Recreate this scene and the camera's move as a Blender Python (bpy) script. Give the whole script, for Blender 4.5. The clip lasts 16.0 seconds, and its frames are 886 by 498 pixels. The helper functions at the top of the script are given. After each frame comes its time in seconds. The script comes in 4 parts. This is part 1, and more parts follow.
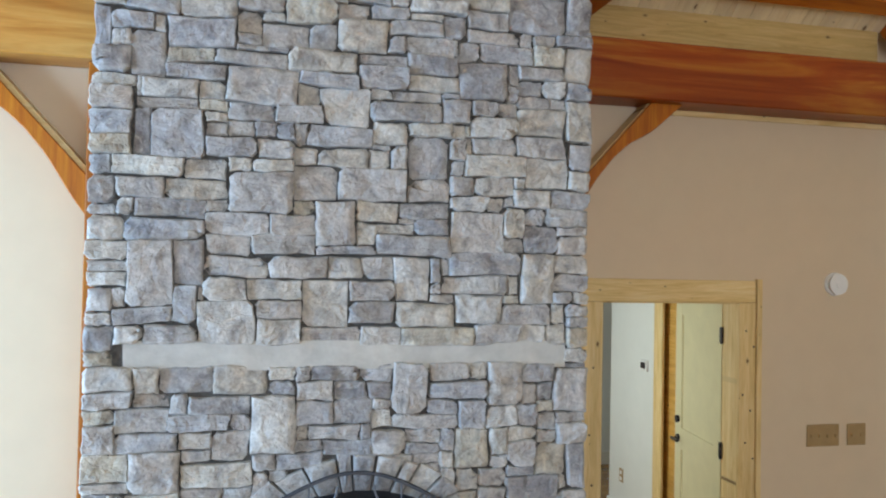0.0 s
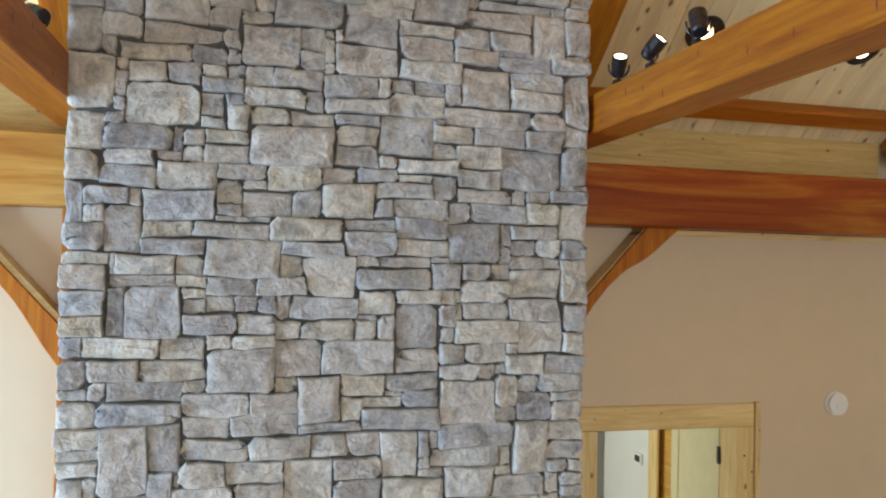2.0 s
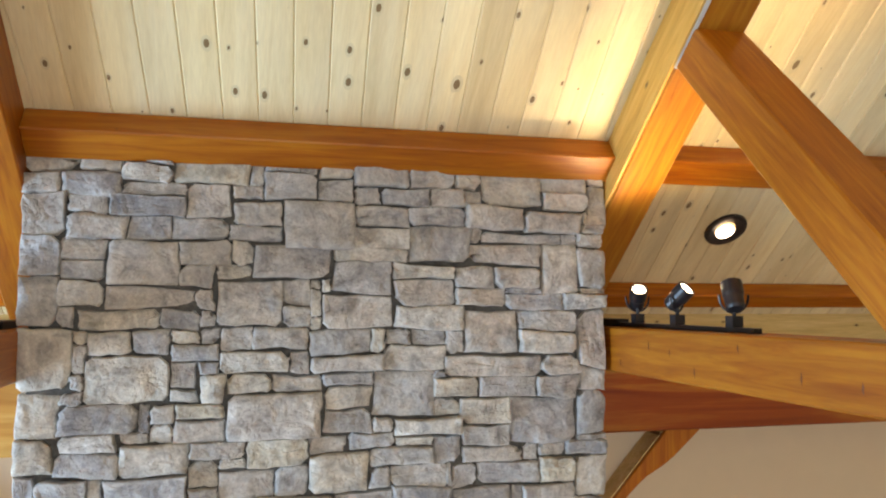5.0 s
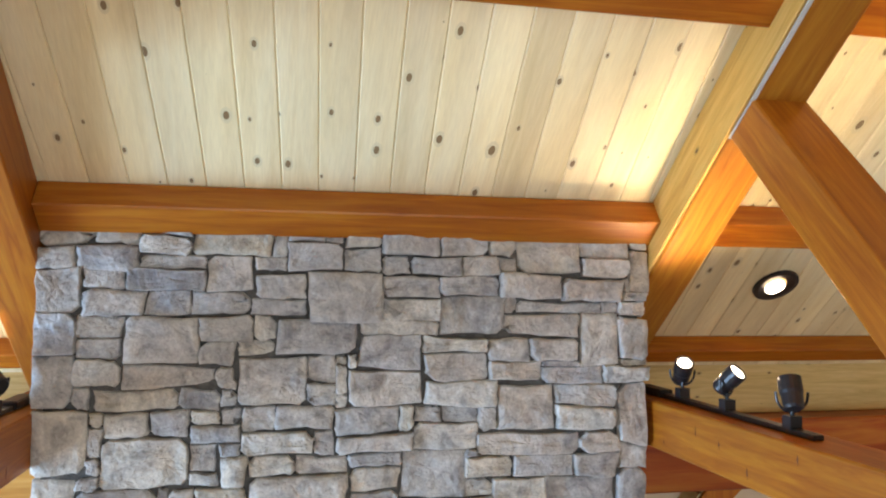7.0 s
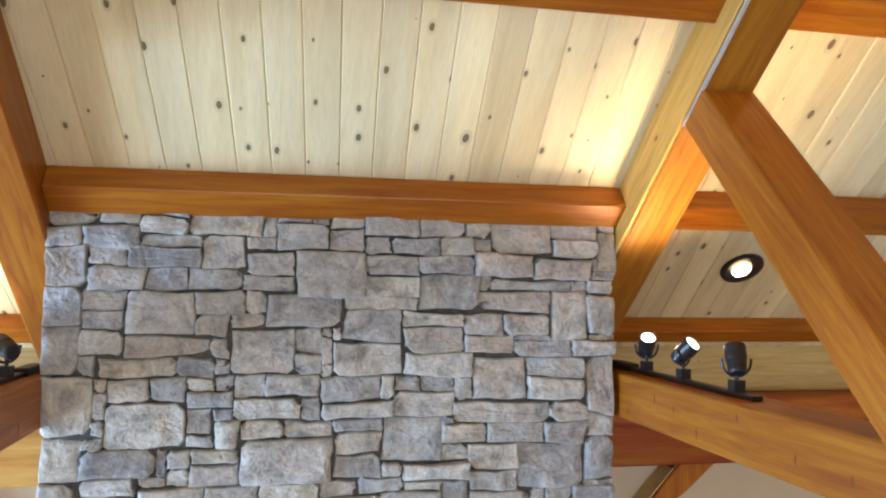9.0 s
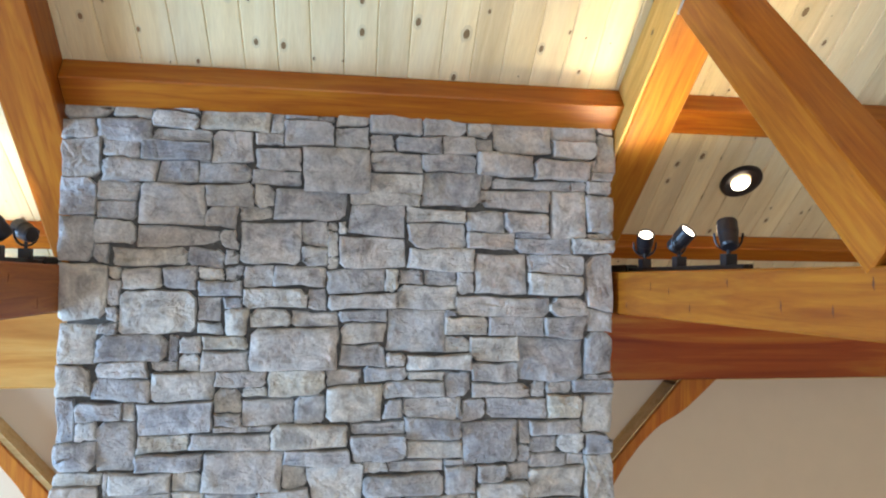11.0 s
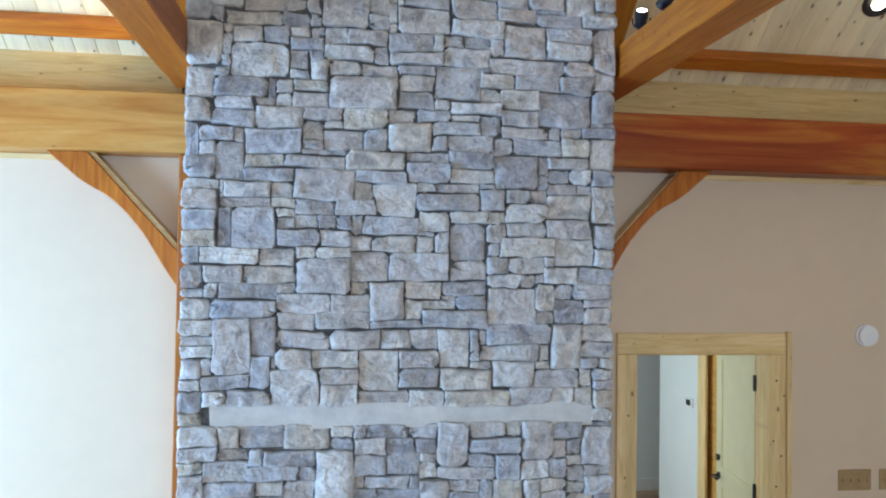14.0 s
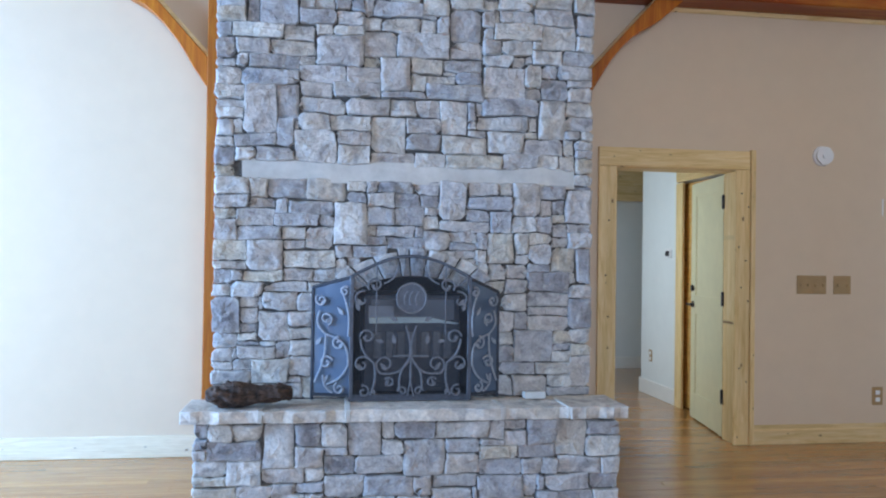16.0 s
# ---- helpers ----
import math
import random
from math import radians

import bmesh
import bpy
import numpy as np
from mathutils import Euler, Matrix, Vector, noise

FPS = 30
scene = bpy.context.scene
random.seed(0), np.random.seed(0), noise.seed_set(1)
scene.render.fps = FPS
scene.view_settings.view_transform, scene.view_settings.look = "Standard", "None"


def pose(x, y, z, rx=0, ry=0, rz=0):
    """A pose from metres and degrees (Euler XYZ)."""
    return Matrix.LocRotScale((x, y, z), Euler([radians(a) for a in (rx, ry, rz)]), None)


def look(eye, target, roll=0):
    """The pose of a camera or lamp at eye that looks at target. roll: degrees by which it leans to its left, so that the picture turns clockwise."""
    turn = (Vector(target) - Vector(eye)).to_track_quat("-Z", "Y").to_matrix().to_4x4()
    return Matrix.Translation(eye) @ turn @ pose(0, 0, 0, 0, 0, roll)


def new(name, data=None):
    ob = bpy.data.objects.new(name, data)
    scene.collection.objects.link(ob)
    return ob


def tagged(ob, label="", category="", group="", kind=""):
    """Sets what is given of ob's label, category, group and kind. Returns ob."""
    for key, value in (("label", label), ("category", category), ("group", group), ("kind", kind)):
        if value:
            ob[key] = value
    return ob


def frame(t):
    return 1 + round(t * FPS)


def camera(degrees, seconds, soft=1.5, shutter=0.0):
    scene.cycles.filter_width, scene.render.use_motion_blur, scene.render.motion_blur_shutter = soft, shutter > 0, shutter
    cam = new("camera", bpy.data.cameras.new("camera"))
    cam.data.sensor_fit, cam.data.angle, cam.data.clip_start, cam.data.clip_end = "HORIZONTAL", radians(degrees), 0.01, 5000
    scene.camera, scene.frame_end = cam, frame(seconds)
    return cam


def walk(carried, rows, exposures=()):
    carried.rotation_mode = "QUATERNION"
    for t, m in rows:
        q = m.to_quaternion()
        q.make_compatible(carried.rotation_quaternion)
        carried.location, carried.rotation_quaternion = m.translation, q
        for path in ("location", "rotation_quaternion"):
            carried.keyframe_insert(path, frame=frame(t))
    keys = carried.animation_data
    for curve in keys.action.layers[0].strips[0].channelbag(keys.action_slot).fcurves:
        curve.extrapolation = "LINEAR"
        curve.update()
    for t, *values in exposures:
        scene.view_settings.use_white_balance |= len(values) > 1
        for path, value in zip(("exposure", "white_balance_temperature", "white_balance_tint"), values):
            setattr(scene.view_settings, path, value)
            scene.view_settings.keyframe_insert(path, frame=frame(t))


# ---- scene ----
cam = camera(59.0, 16.0, 2.1)
PATH = [
    (0, (-0.099, 0.298, 2.237), (0.355, 2.245, 2.282), 1.1),
    (0.5, (-0.106, 0.303, 2.405), (0.354, 2.248, 2.461), 1.0),
    (1, (-0.099, 0.316, 2.591), (0.365, 2.261, 2.644), 1.0),
    (1.5, (-0.084, 0.357, 2.773), (0.386, 2.3, 2.83), 1.0),
    (2, (-0.07, 0.429, 2.976), (0.404, 2.372, 3.025), 1.2),
    (2.5, (-0.051, 0.521, 3.172), (0.428, 2.462, 3.227), 1.2),
    (3, (-0.083, 0.637, 3.262), (0.43, 2.564, 3.416), -0.2),
    (3.5, (-0.081, 0.672, 3.478), (0.426, 2.601, 3.633), -0.2),
    (4, (-0.041, 0.668, 3.614), (0.438, 2.603, 3.788), -0.2),
    (6.3, (-0.002, 0.898, 4.153), (0.486, 2.835, 4.252), 0.5),
    (6.5, (0.01, 0.9, 4.171), (0.469, 2.844, 4.276), 0.5),
    (7, (-0.001, 0.905, 4.216), (0.41, 2.86, 4.317), 0.6),
    (7.5, (-0.004, 0.903, 4.243), (0.412, 2.857, 4.339), 0.7),
    (8, (-0.002, 0.838, 4.251), (0.418, 2.791, 4.345), 0.7),
    (8.2, (0.034, 0.778, 4.24), (0.43, 2.736, 4.341), 0.9),
    (10.3, (0.097, 0.629, 3.905), (0.487, 2.589, 4.0), 0.6),
    (10.5, (0.107, 0.62, 3.871), (0.494, 2.58, 3.949), 0.7),
    (11, (0.102, 0.592, 3.744), (0.46, 2.558, 3.825), 0.6),
    (11.5, (0.13, 0.549, 3.657), (0.388, 2.53, 3.757), 0.6),
    (12, (0.154, 0.495, 3.544), (0.375, 2.48, 3.642), 0.8),
    (12.5, (0.128, 0.405, 3.367), (0.358, 2.39, 3.448), 0.8),
    (13, (0.038, 0.263, 3.155), (0.306, 2.243, 3.243), 0.6),
    (13.5, (0.013, 0.045, 2.894), (0.279, 2.025, 2.969), 0.6),
    (14, (-0.044, -0.226, 2.579), (0.228, 1.755, 2.632), 0.8),
    (14.5, (-0.089, -0.524, 2.279), (0.184, 1.457, 2.31), 1.0),
    (15, (-0.134, -0.742, 1.918), (0.145, 1.238, 1.952), 0.8),
    (15.5, (-0.15, -0.771, 1.619), (0.137, 1.208, 1.649), 0.8),
    (16, (-0.141, -0.783, 1.353), (0.144, 1.197, 1.378), 0.8),
]
walk(cam, [(t, look(eye, target, roll)) for t, eye, target, roll in PATH],
     exposures=[(0.0, -0.58, 7050, 17), (1.0, -0.60, 7250, 17), (2.0, -0.62, 7700, 17), (3.0, -0.60, 8250, 17), (4.0, -0.48, 8350, 18),
                (7.0, -0.44, 7250, 19), (8.0, -0.43, 7150, 19), (11.0, -0.42, 6650, 16), (12.5, -0.41, 6400, 13), (14.0, -0.52, 6000, 15),
                (14.5, -0.58, 5850, 17), (16.0, -0.60, 5780, 20)])

# ---- light ----
SLOPE = math.degrees(math.atan(0.78))
world = bpy.data.worlds.new("sky")
scene.world = world
world.use_nodes = True
sky = world.node_tree.nodes.new("ShaderNodeTexSky")
sky.sky_type = "NISHITA"
sky.sun_disc = False
sky.sun_elevation, sky.sun_rotation = radians(40), radians(200)
back = world.node_tree.nodes["Background"]
back.inputs["Strength"].default_value = 0.1
world.node_tree.links.new(sky.outputs["Color"], back.inputs["Color"])


def window_light(name, m, sx, sy, watts, colour):
    data = bpy.data.lights.new(name, "AREA")
    data.shape, data.size, data.size_y, data.energy, data.color = "RECTANGLE", sx, sy, watts, colour
    ob = new(name, data)
    ob.matrix_world = m
    return ob


# daylight through the side and rear openings; hall lamp added for its unseen daylight
window_light("window_light_west", look((-5.55, 2.5, 1.75), (0, 2.5, 1.6)), 3.4, 2.3, 1190, (0.35, 0.65, 1.0))
window_light("window_light_south", look((0.4, -5.35, 2.4), (0.4, 0, 2.3)), 5.0, 2.9, 440, (0.64, 0.82, 1.0))
window_light("window_light_hall", look((1.15, 6.2, 1.5), (3, 6.0, 1.3)), 1.2, 1.5, 38, (0.78, 0.95, 0.95))


# ---- materials ----
def material(name, rough=0.6, metal=0.0):
    mat = bpy.data.materials.new(name)
    mat.use_nodes = True
    tree = mat.node_tree
    shader = tree.nodes["Principled BSDF"]
    shader.inputs["Roughness"].default_value, shader.inputs["Metallic"].default_value = rough, metal
    return mat, tree, shader


def node(tree, kind, **values):
    n = tree.nodes.new(kind)
    for key, value in values.items():
        n.inputs[key].default_value = value
    return n


def coords(tree, scale=(1, 1, 1), rot=(0, 0, 0)):
    tex = tree.nodes.new("ShaderNodeTexCoord")
    mapping = node(tree, "ShaderNodeMapping", Scale=scale, Rotation=tuple(radians(a) for a in rot))
    tree.links.new(tex.outputs["Object"], mapping.inputs["Vector"])
    return mapping.outputs["Vector"]


def ramp(tree, fac, stops, mode="LINEAR"):
    r = tree.nodes.new("ShaderNodeValToRGB")
    r.color_ramp.interpolation = mode
    while len(r.color_ramp.elements) < len(stops):
        r.color_ramp.elements.new(0.5)
    for e, (p, c) in zip(r.color_ramp.elements, stops):
        e.position, e.color = p, (*c, 1)
    tree.links.new(fac, r.inputs["Fac"])
    return r.outputs["Color"]


def mix(tree, a, b, fac, mode="MIX"):
    m = tree.nodes.new("ShaderNodeMix")
    m.data_type, m.blend_type = "RGBA", mode
    for socket, value in ((m.inputs[0], fac), (m.inputs[6], a), (m.inputs[7], b)):
        if isinstance(value, (int, float)):
            socket.default_value = value
        elif isinstance(value, tuple):
            socket.default_value = (*value, 1)
        else:
            tree.links.new(value, socket)
    return m.outputs[2]


def maths(tree, op, a, b=0.0):
    m = tree.nodes.new("ShaderNodeMath")
    m.operation = op
    for socket, value in ((m.inputs[0], a), (m.inputs[1], b)):
        if isinstance(value, (int, float)):
            socket.default_value = value
        else:
            tree.links.new(value, socket)
    return m.outputs[0]


def noise_tex(tree, vec, scale, detail=4.0, rough=0.55, distortion=0.0):
    n = node(tree, "ShaderNodeTexNoise", Scale=scale, Detail=detail, Roughness=rough, Distortion=distortion)
    tree.links.new(vec, n.inputs["Vector"])
    return n.outputs["Fac"]


def bump(tree, shader, height, strength, distance, before=None):
    b = node(tree, "ShaderNodeBump", Strength=strength, Distance=distance)
    tree.links.new(height, b.inputs["Height"])
    if before is not None:
        tree.links.new(before.outputs["Normal"], b.inputs["Normal"])
    tree.links.new(b.outputs["Normal"], shader.inputs["Normal"])
    return b


def chance(tree):
    """A number of its own for every object and every loose piece."""
    info = tree.nodes.new("ShaderNodeObjectInfo")
    geo = tree.nodes.new("ShaderNodeNewGeometry")
    return maths(tree, "FRACT", maths(tree, "ADD", info.outputs["Random"], geo.outputs["Random Per Island"]))


def stone_material(name, stops, light=1.0, relief=1.0):
    mat, tree, shader = material(name, 0.88)
    vec, own = coords(tree), chance(tree)
    base = ramp(tree, own, stops, "CONSTANT")
    shift = tree.nodes.new("ShaderNodeVectorMath")
    shift.operation = "ADD"
    tree.links.new(vec, shift.inputs[0])
    tree.links.new(maths(tree, "MULTIPLY", own, 37.0), shift.inputs[1])
    v = shift.outputs[0]
    big = noise_tex(tree, v, 10, 5, 0.58, 1.1)
    fine = noise_tex(tree, v, 60, 6, 0.7)
    speck = noise_tex(tree, v, 210, 3, 0.6)
    veil = noise_tex(tree, v, 4.5, 3, 0.5, 1.0)
    crust = noise_tex(tree, v, 16, 5, 0.65, 0.4)
    col = mix(tree, base, ramp(tree, big, [(0.34, (0.55, 0.55, 0.575)), (0.44, (0.85, 0.85, 0.86)), (0.53, (1.0, 1.0, 1.0)), (0.64, (1.24, 1.24, 1.23))]), 0.9, "MULTIPLY")
    col = mix(tree, col, (0.40, 0.33, 0.22), maths(tree, "MULTIPLY", ramp(tree, veil, [(0.55, (0, 0, 0)), (0.72, (1, 1, 1))]), 0.26))
    col = mix(tree, col, (0.62, 0.60, 0.57), maths(tree, "MULTIPLY", ramp(tree, crust, [(0.58, (0, 0, 0)), (0.65, (1, 1, 1))]), 0.42))
    col = mix(tree, col, ramp(tree, fine, [(0.30, (0.62, 0.62, 0.64)), (0.52, (1.0, 1.0, 1.0)), (0.72, (1.28, 1.28, 1.28))]), 0.6, "MULTIPLY")
    col = mix(tree, col, ramp(tree, speck, [(0.32, (0.80, 0.80, 0.81)), (0.68, (1.14, 1.14, 1.14))]), 0.5, "MULTIPLY")
    worn = tree.nodes.new("ShaderNodeNewGeometry").outputs["Pointiness"]
    col = mix(tree, col, (0.66, 0.645, 0.62), maths(tree, "MULTIPLY", ramp(tree, worn, [(0.52, (0, 0, 0)), (0.60, (1, 1, 1))]), 0.32))
    col = mix(tree, col, (light * 0.98, light, light * 1.025), 1.0, "MULTIPLY")
    tree.links.new(col, shader.inputs["Base Color"])
    chisel = noise_tex(tree, v, 9, 5, 0.55, 0.35)
    first = bump(tree, shader, chisel, 0.85 * relief, 0.055)
    second = bump(tree, shader, fine, 0.7 * relief, 0.011, first)
    bump(tree, shader, speck, 0.25 * relief, 0.002, second)
    return mat


STONE = stone_material("fieldstone", [
    (0.0, (0.455, 0.422, 0.395)), (0.16, (0.385, 0.372, 0.372)), (0.28, (0.50, 0.455, 0.395)), (0.40, (0.425, 0.402, 0.383)),
    (0.51, (0.52, 0.487, 0.445)), (0.63, (0.295, 0.283, 0.287)), (0.70, (0.475, 0.432, 0.395)), (0.80, (0.49, 0.435, 0.35)),
    (0.84, (0.35, 0.335, 0.33)), (0.93, (0.535, 0.505, 0.465))], 1.12)
FLAG = stone_material("flagstone", [(0.0, (0.58, 0.52, 0.445)), (0.5, (0.64, 0.575, 0.495))], 1.0, 0.6)


def plain_material(name, colour, rough, metal=0.0, scale=30.0, spread=0.12, relief=0.0, distance=0.002):
    mat, tree, shader = material(name, rough, metal)
    n = noise_tex(tree, coords(tree), scale, 5, 0.6)
    lo, hi = tuple(c * (1 - spread) for c in colour), tuple(min(1, c * (1 + spread)) for c in colour)
    tree.links.new(ramp(tree, n, [(0.3, lo), (0.7, hi)]), shader.inputs["Base Color"])
    if relief:
        bump(tree, shader, n, relief, distance)
    return mat


def timber_material(name, dark, mid, pale, axis, rough=0.45, knots=0.0, face=None, per_piece=0.0, ring=1.0, coat=0.0):
    """Wood with its grain along the axis (0, 1 or 2) of the object."""
    mat, tree, shader = material(name, rough)
    scale = [1.0, 1.0, 1.0]
    scale[axis] = 0.07
    own = chance(tree)
    tex = tree.nodes.new("ShaderNodeTexCoord")
    shift = tree.nodes.new("ShaderNodeVectorMath")
    shift.operation = "ADD"
    tree.links.new(tex.outputs["Object"], shift.inputs[0])
    tree.links.new(maths(tree, "MULTIPLY", own, 23.0), shift.inputs[1])
    mapping = node(tree, "ShaderNodeMapping", Scale=tuple(scale))
    tree.links.new(shift.outputs[0], mapping.inputs["Vector"])
    v = mapping.outputs["Vector"]
    grain = noise_tex(tree, v, 34 * ring, 5, 0.6, 1.2)
    fibre = noise_tex(tree, v, 190, 3, 0.6)
    patch = noise_tex(tree, v, 5, 2, 0.5)
    col = ramp(tree, grain, [(0.3, dark), (0.5, mid), (0.7, pale)])
    col = mix(tree, col, ramp(tree, patch, [(0.3, (0.78, 0.74, 0.70)), (0.7, (1.16, 1.14, 1.10))]), 0.7, "MULTIPLY")
    col = mix(tree, col, ramp(tree, fibre, [(0.3, (0.86, 0.84, 0.82)), (0.7, (1.08, 1.08, 1.08))]), 0.5, "MULTIPLY")
    if per_piece:
        col = mix(tree, col, ramp(tree, own, [(0.0, (0.86, 0.83, 0.78)), (0.5, (1.0, 1.0, 1.0)), (1.0, (1.10, 1.08, 1.02))]), per_piece, "MULTIPLY")
    if knots:
        scale2 = [1.0, 1.0, 1.0]
        scale2[axis] = 0.55
        if face is not None:
            scale2[face] = 1.0
        turn = {None: (0, 0, 0), 0: (0, radians(90), 0), 1: (radians(90), 0, 0), 2: (0, 0, 0)}[face]
        mapping2 = node(tree, "ShaderNodeMapping", Scale=tuple(scale2), Rotation=turn)
        tree.links.new(shift.outputs[0], mapping2.inputs["Vector"])
        vor = node(tree, "ShaderNodeTexVoronoi", Scale=8.5)
        if face is not None:
            vor.voronoi_dimensions = "2D"
        tree.links.new(mapping2.outputs["Vector"], vor.inputs["Vector"])
        spread = tree.nodes.new("ShaderNodeSeparateColor")
        tree.links.new(vor.outputs["Color"], spread.inputs[0])
        size = maths(tree, "MULTIPLY", maths(tree, "SUBTRACT", spread.outputs[0], 0.38), 0.135 * knots)
        near = maths(tree, "LESS_THAN", vor.outputs["Distance"], size)
        ring_ = maths(tree, "LESS_THAN", vor.outputs["Distance"], maths(tree, "MULTIPLY", size, 1.9))
        col = mix(tree, col, tuple(c * 0.72 for c in mid), maths(tree, "MULTIPLY", ring_, 0.5))
        col = mix(tree, col, (0.16, 0.075, 0.025), maths(tree, "MULTIPLY", near, 0.85))
    tree.links.new(col, shader.inputs["Base Color"])
    shader.inputs["Specular IOR Level"].default_value = 0.3
    shader.inputs["Coat Weight"].default_value = coat
    shader.inputs["Coat Roughness"].default_value = 0.25
    bump(tree, shader, grain, 0.12, 0.004)
    return mat


FIR = ((0.30, 0.074, 0.007), (0.41, 0.122, 0.010), (0.50, 0.182, 0.016))
TIMBER = [timber_material("stained_fir_" + "xyz"[a], *FIR, a, 0.42, knots=0.35, per_piece=0.8, ring=0.8, coat=0.06) for a in range(3)]
GOLDEN = timber_material("golden_rafter_fir", (0.33, 0.105, 0.011), (0.44, 0.168, 0.018), (0.52, 0.235, 0.030), 1, 0.42, knots=0.35, per_piece=0.5, ring=0.8, coat=0.06)
PINE_C = ((0.63, 0.44, 0.18), (0.76, 0.57, 0.28), (0.82, 0.66, 0.38))
PINE = [timber_material("knotty_pine_" + "xyz"[a], *PINE_C, a, 0.5, knots=0.8, face=1 if a != 1 else 0, per_piece=0.6) for a in range(3)]
PLANK = timber_material("pine_ceiling_boards", (0.77, 0.638, 0.385), (0.83, 0.712, 0.46), (0.86, 0.762, 0.525), 1, 0.42, knots=1.25, face=2, per_piece=0.2, ring=0.45)
# knotty pine of the west baseboard, bleached in colour for the strong daylight there
DAYLIT_PINE = timber_material("daylit_pine", (0.70, 0.60, 0.43), (0.80, 0.72, 0.55), (0.84, 0.77, 0.62), 0, 0.5, knots=0.6, face=1, per_piece=0.3)
FRIEZE_PINE = timber_material("honey_pine", (0.50, 0.335, 0.12), (0.61, 0.43, 0.175), (0.68, 0.50, 0.235), 0, 0.5, knots=0.8, face=1, per_piece=0.4)
HEARTWOOD = timber_material("two_tone_fir", (0.20, 0.028, 0.004), (0.30, 0.060, 0.007), (0.44, 0.170, 0.022), 0, 0.42, knots=0.35, per_piece=0.3, ring=0.22, coat=0.06)
# sapwood fir of the west plate; its gold also holds the stronger light there
SAPWOOD_LIT = timber_material("golden_fir_part_lit", (0.42, 0.165, 0.028), (0.53, 0.255, 0.058), (0.60, 0.34, 0.10), 0, 0.42, knots=0.35, per_piece=0.3, ring=0.3, coat=0.06)
OLD_PINE = timber_material("amber_pine", (0.53, 0.275, 0.062), (0.65, 0.375, 0.098), (0.73, 0.455, 0.15), 1, 0.5, knots=0.8, face=0, per_piece=0.4)
OAK = timber_material("oak_floor_boards", (0.35, 0.165, 0.050), (0.46, 0.235, 0.075), (0.54, 0.30, 0.11), 0, 0.25, per_piece=1.0, coat=0.8)
WALL = plain_material("painted_plaster", (0.66, 0.522, 0.368), 0.85, scale=6, spread=0.02, relief=0.03)
HALL_WALL = plain_material("pale_hall_paint", (0.74, 0.76, 0.74), 0.85, scale=6, spread=0.02)
WHITE = plain_material("white_trim_paint", (0.78, 0.77, 0.73), 0.5, scale=12, spread=0.03)
DOOR_PAINT = plain_material("cream_door_paint", (0.72, 0.66, 0.42), 0.35, scale=8, spread=0.04)
MORTAR = plain_material("grey_joint_mortar", (0.10, 0.094, 0.088), 0.95, scale=40, spread=0.4, relief=0.5, distance=0.01)
PLASTER = plain_material("pale_mantel_mortar", (0.55, 0.532, 0.495), 0.9, scale=9, spread=0.14, relief=0.5, distance=0.012)
IRON = plain_material("wrought_iron", (0.125, 0.13, 0.145), 0.40, 0.25, 60, 0.3, 0.2)
# the wing scrolls' iron, with window daylight put into a paler blue colour
DAYLIT_IRON = plain_material("daylit_wrought_iron", (0.30, 0.33, 0.38), 0.42, 0.2, 60, 0.25, 0.2)
DARK_IRON = plain_material("dark_iron", (0.06, 0.066, 0.082), 0.42, 0.4, 60, 0.3, 0.2)
# grey of the pale reflection on the stove glass
REFLECTION_GREY = plain_material("glass_reflection_grey", (0.24, 0.26, 0.30), 0.35, 0.3, 30, 0.1)
CHECK = plain_material("dark_wood_check", (0.16, 0.05, 0.02), 0.8, 0, 40, 0.3)
SOOT = plain_material("firebox_soot", (0.028, 0.027, 0.027), 0.8, 0, 25, 0.4)
BLACK = plain_material("black_fixture", (0.026, 0.022, 0.025), 0.38, 0.3, 40, 0.2)
# steel whose blue-white base colour stands in for the reflected window
GLINT_STEEL = plain_material("window_glint_steel", (0.74, 0.89, 1.0), 0.3, 0.25, 50, 0.08)
PLASTIC = plain_material("white_plastic", (0.78, 0.78, 0.77), 0.4, 0, 20, 0.02)
TANPLATE = plain_material("tan_wall_plate", (0.36, 0.235, 0.105), 0.45, 0, 14, 0.10)
BARK = plain_material("dark_driftwood", (0.068, 0.042, 0.030), 0.8, 0, 26, 1.0, 1.0, 0.03)


def mesh_screen_material(name, colour, cover):
    mat, tree, shader = material(name, 0.5, 0.3)
    shader.inputs["Base Color"].default_value = (*colour, 1)
    clear = tree.nodes.new("ShaderNodeBsdfTransparent")
    blend = tree.nodes.new("ShaderNodeMixShader")
    blend.inputs[0].default_value = cover
    tree.links.new(clear.outputs[0], blend.inputs[1])
    tree.links.new(shader.outputs[0], blend.inputs[2])
    tree.links.new(blend.outputs[0], tree.nodes["Material Output"].inputs["Surface"])
    return mat


def glow_material(name, colour, strength):
    mat, tree, shader = material(name, 0.4)
    shader.inputs["Base Color"].default_value = (*colour, 1)
    shader.inputs["Emission Color"].default_value = (*colour, 1)
    shader.inputs["Emission Strength"].default_value = strength
    return mat


WIRE = mesh_screen_material("fine_wire_mesh", (0.035, 0.04, 0.05), 0.34)
# wing mesh: reflected window light painted in as a bluer, more opaque sheet
WIRE_WING = mesh_screen_material("daylit_wing_mesh", (0.10, 0.145, 0.22), 0.78)
LAMP = glow_material("lit_lamp_lens", (1.0, 0.88, 0.68), 14.0)
GLASS, g_tree, g_shader = material("stove_glass", 0.15)
g_shader.inputs["Base Color"].default_value = (0.20, 0.22, 0.26, 1)


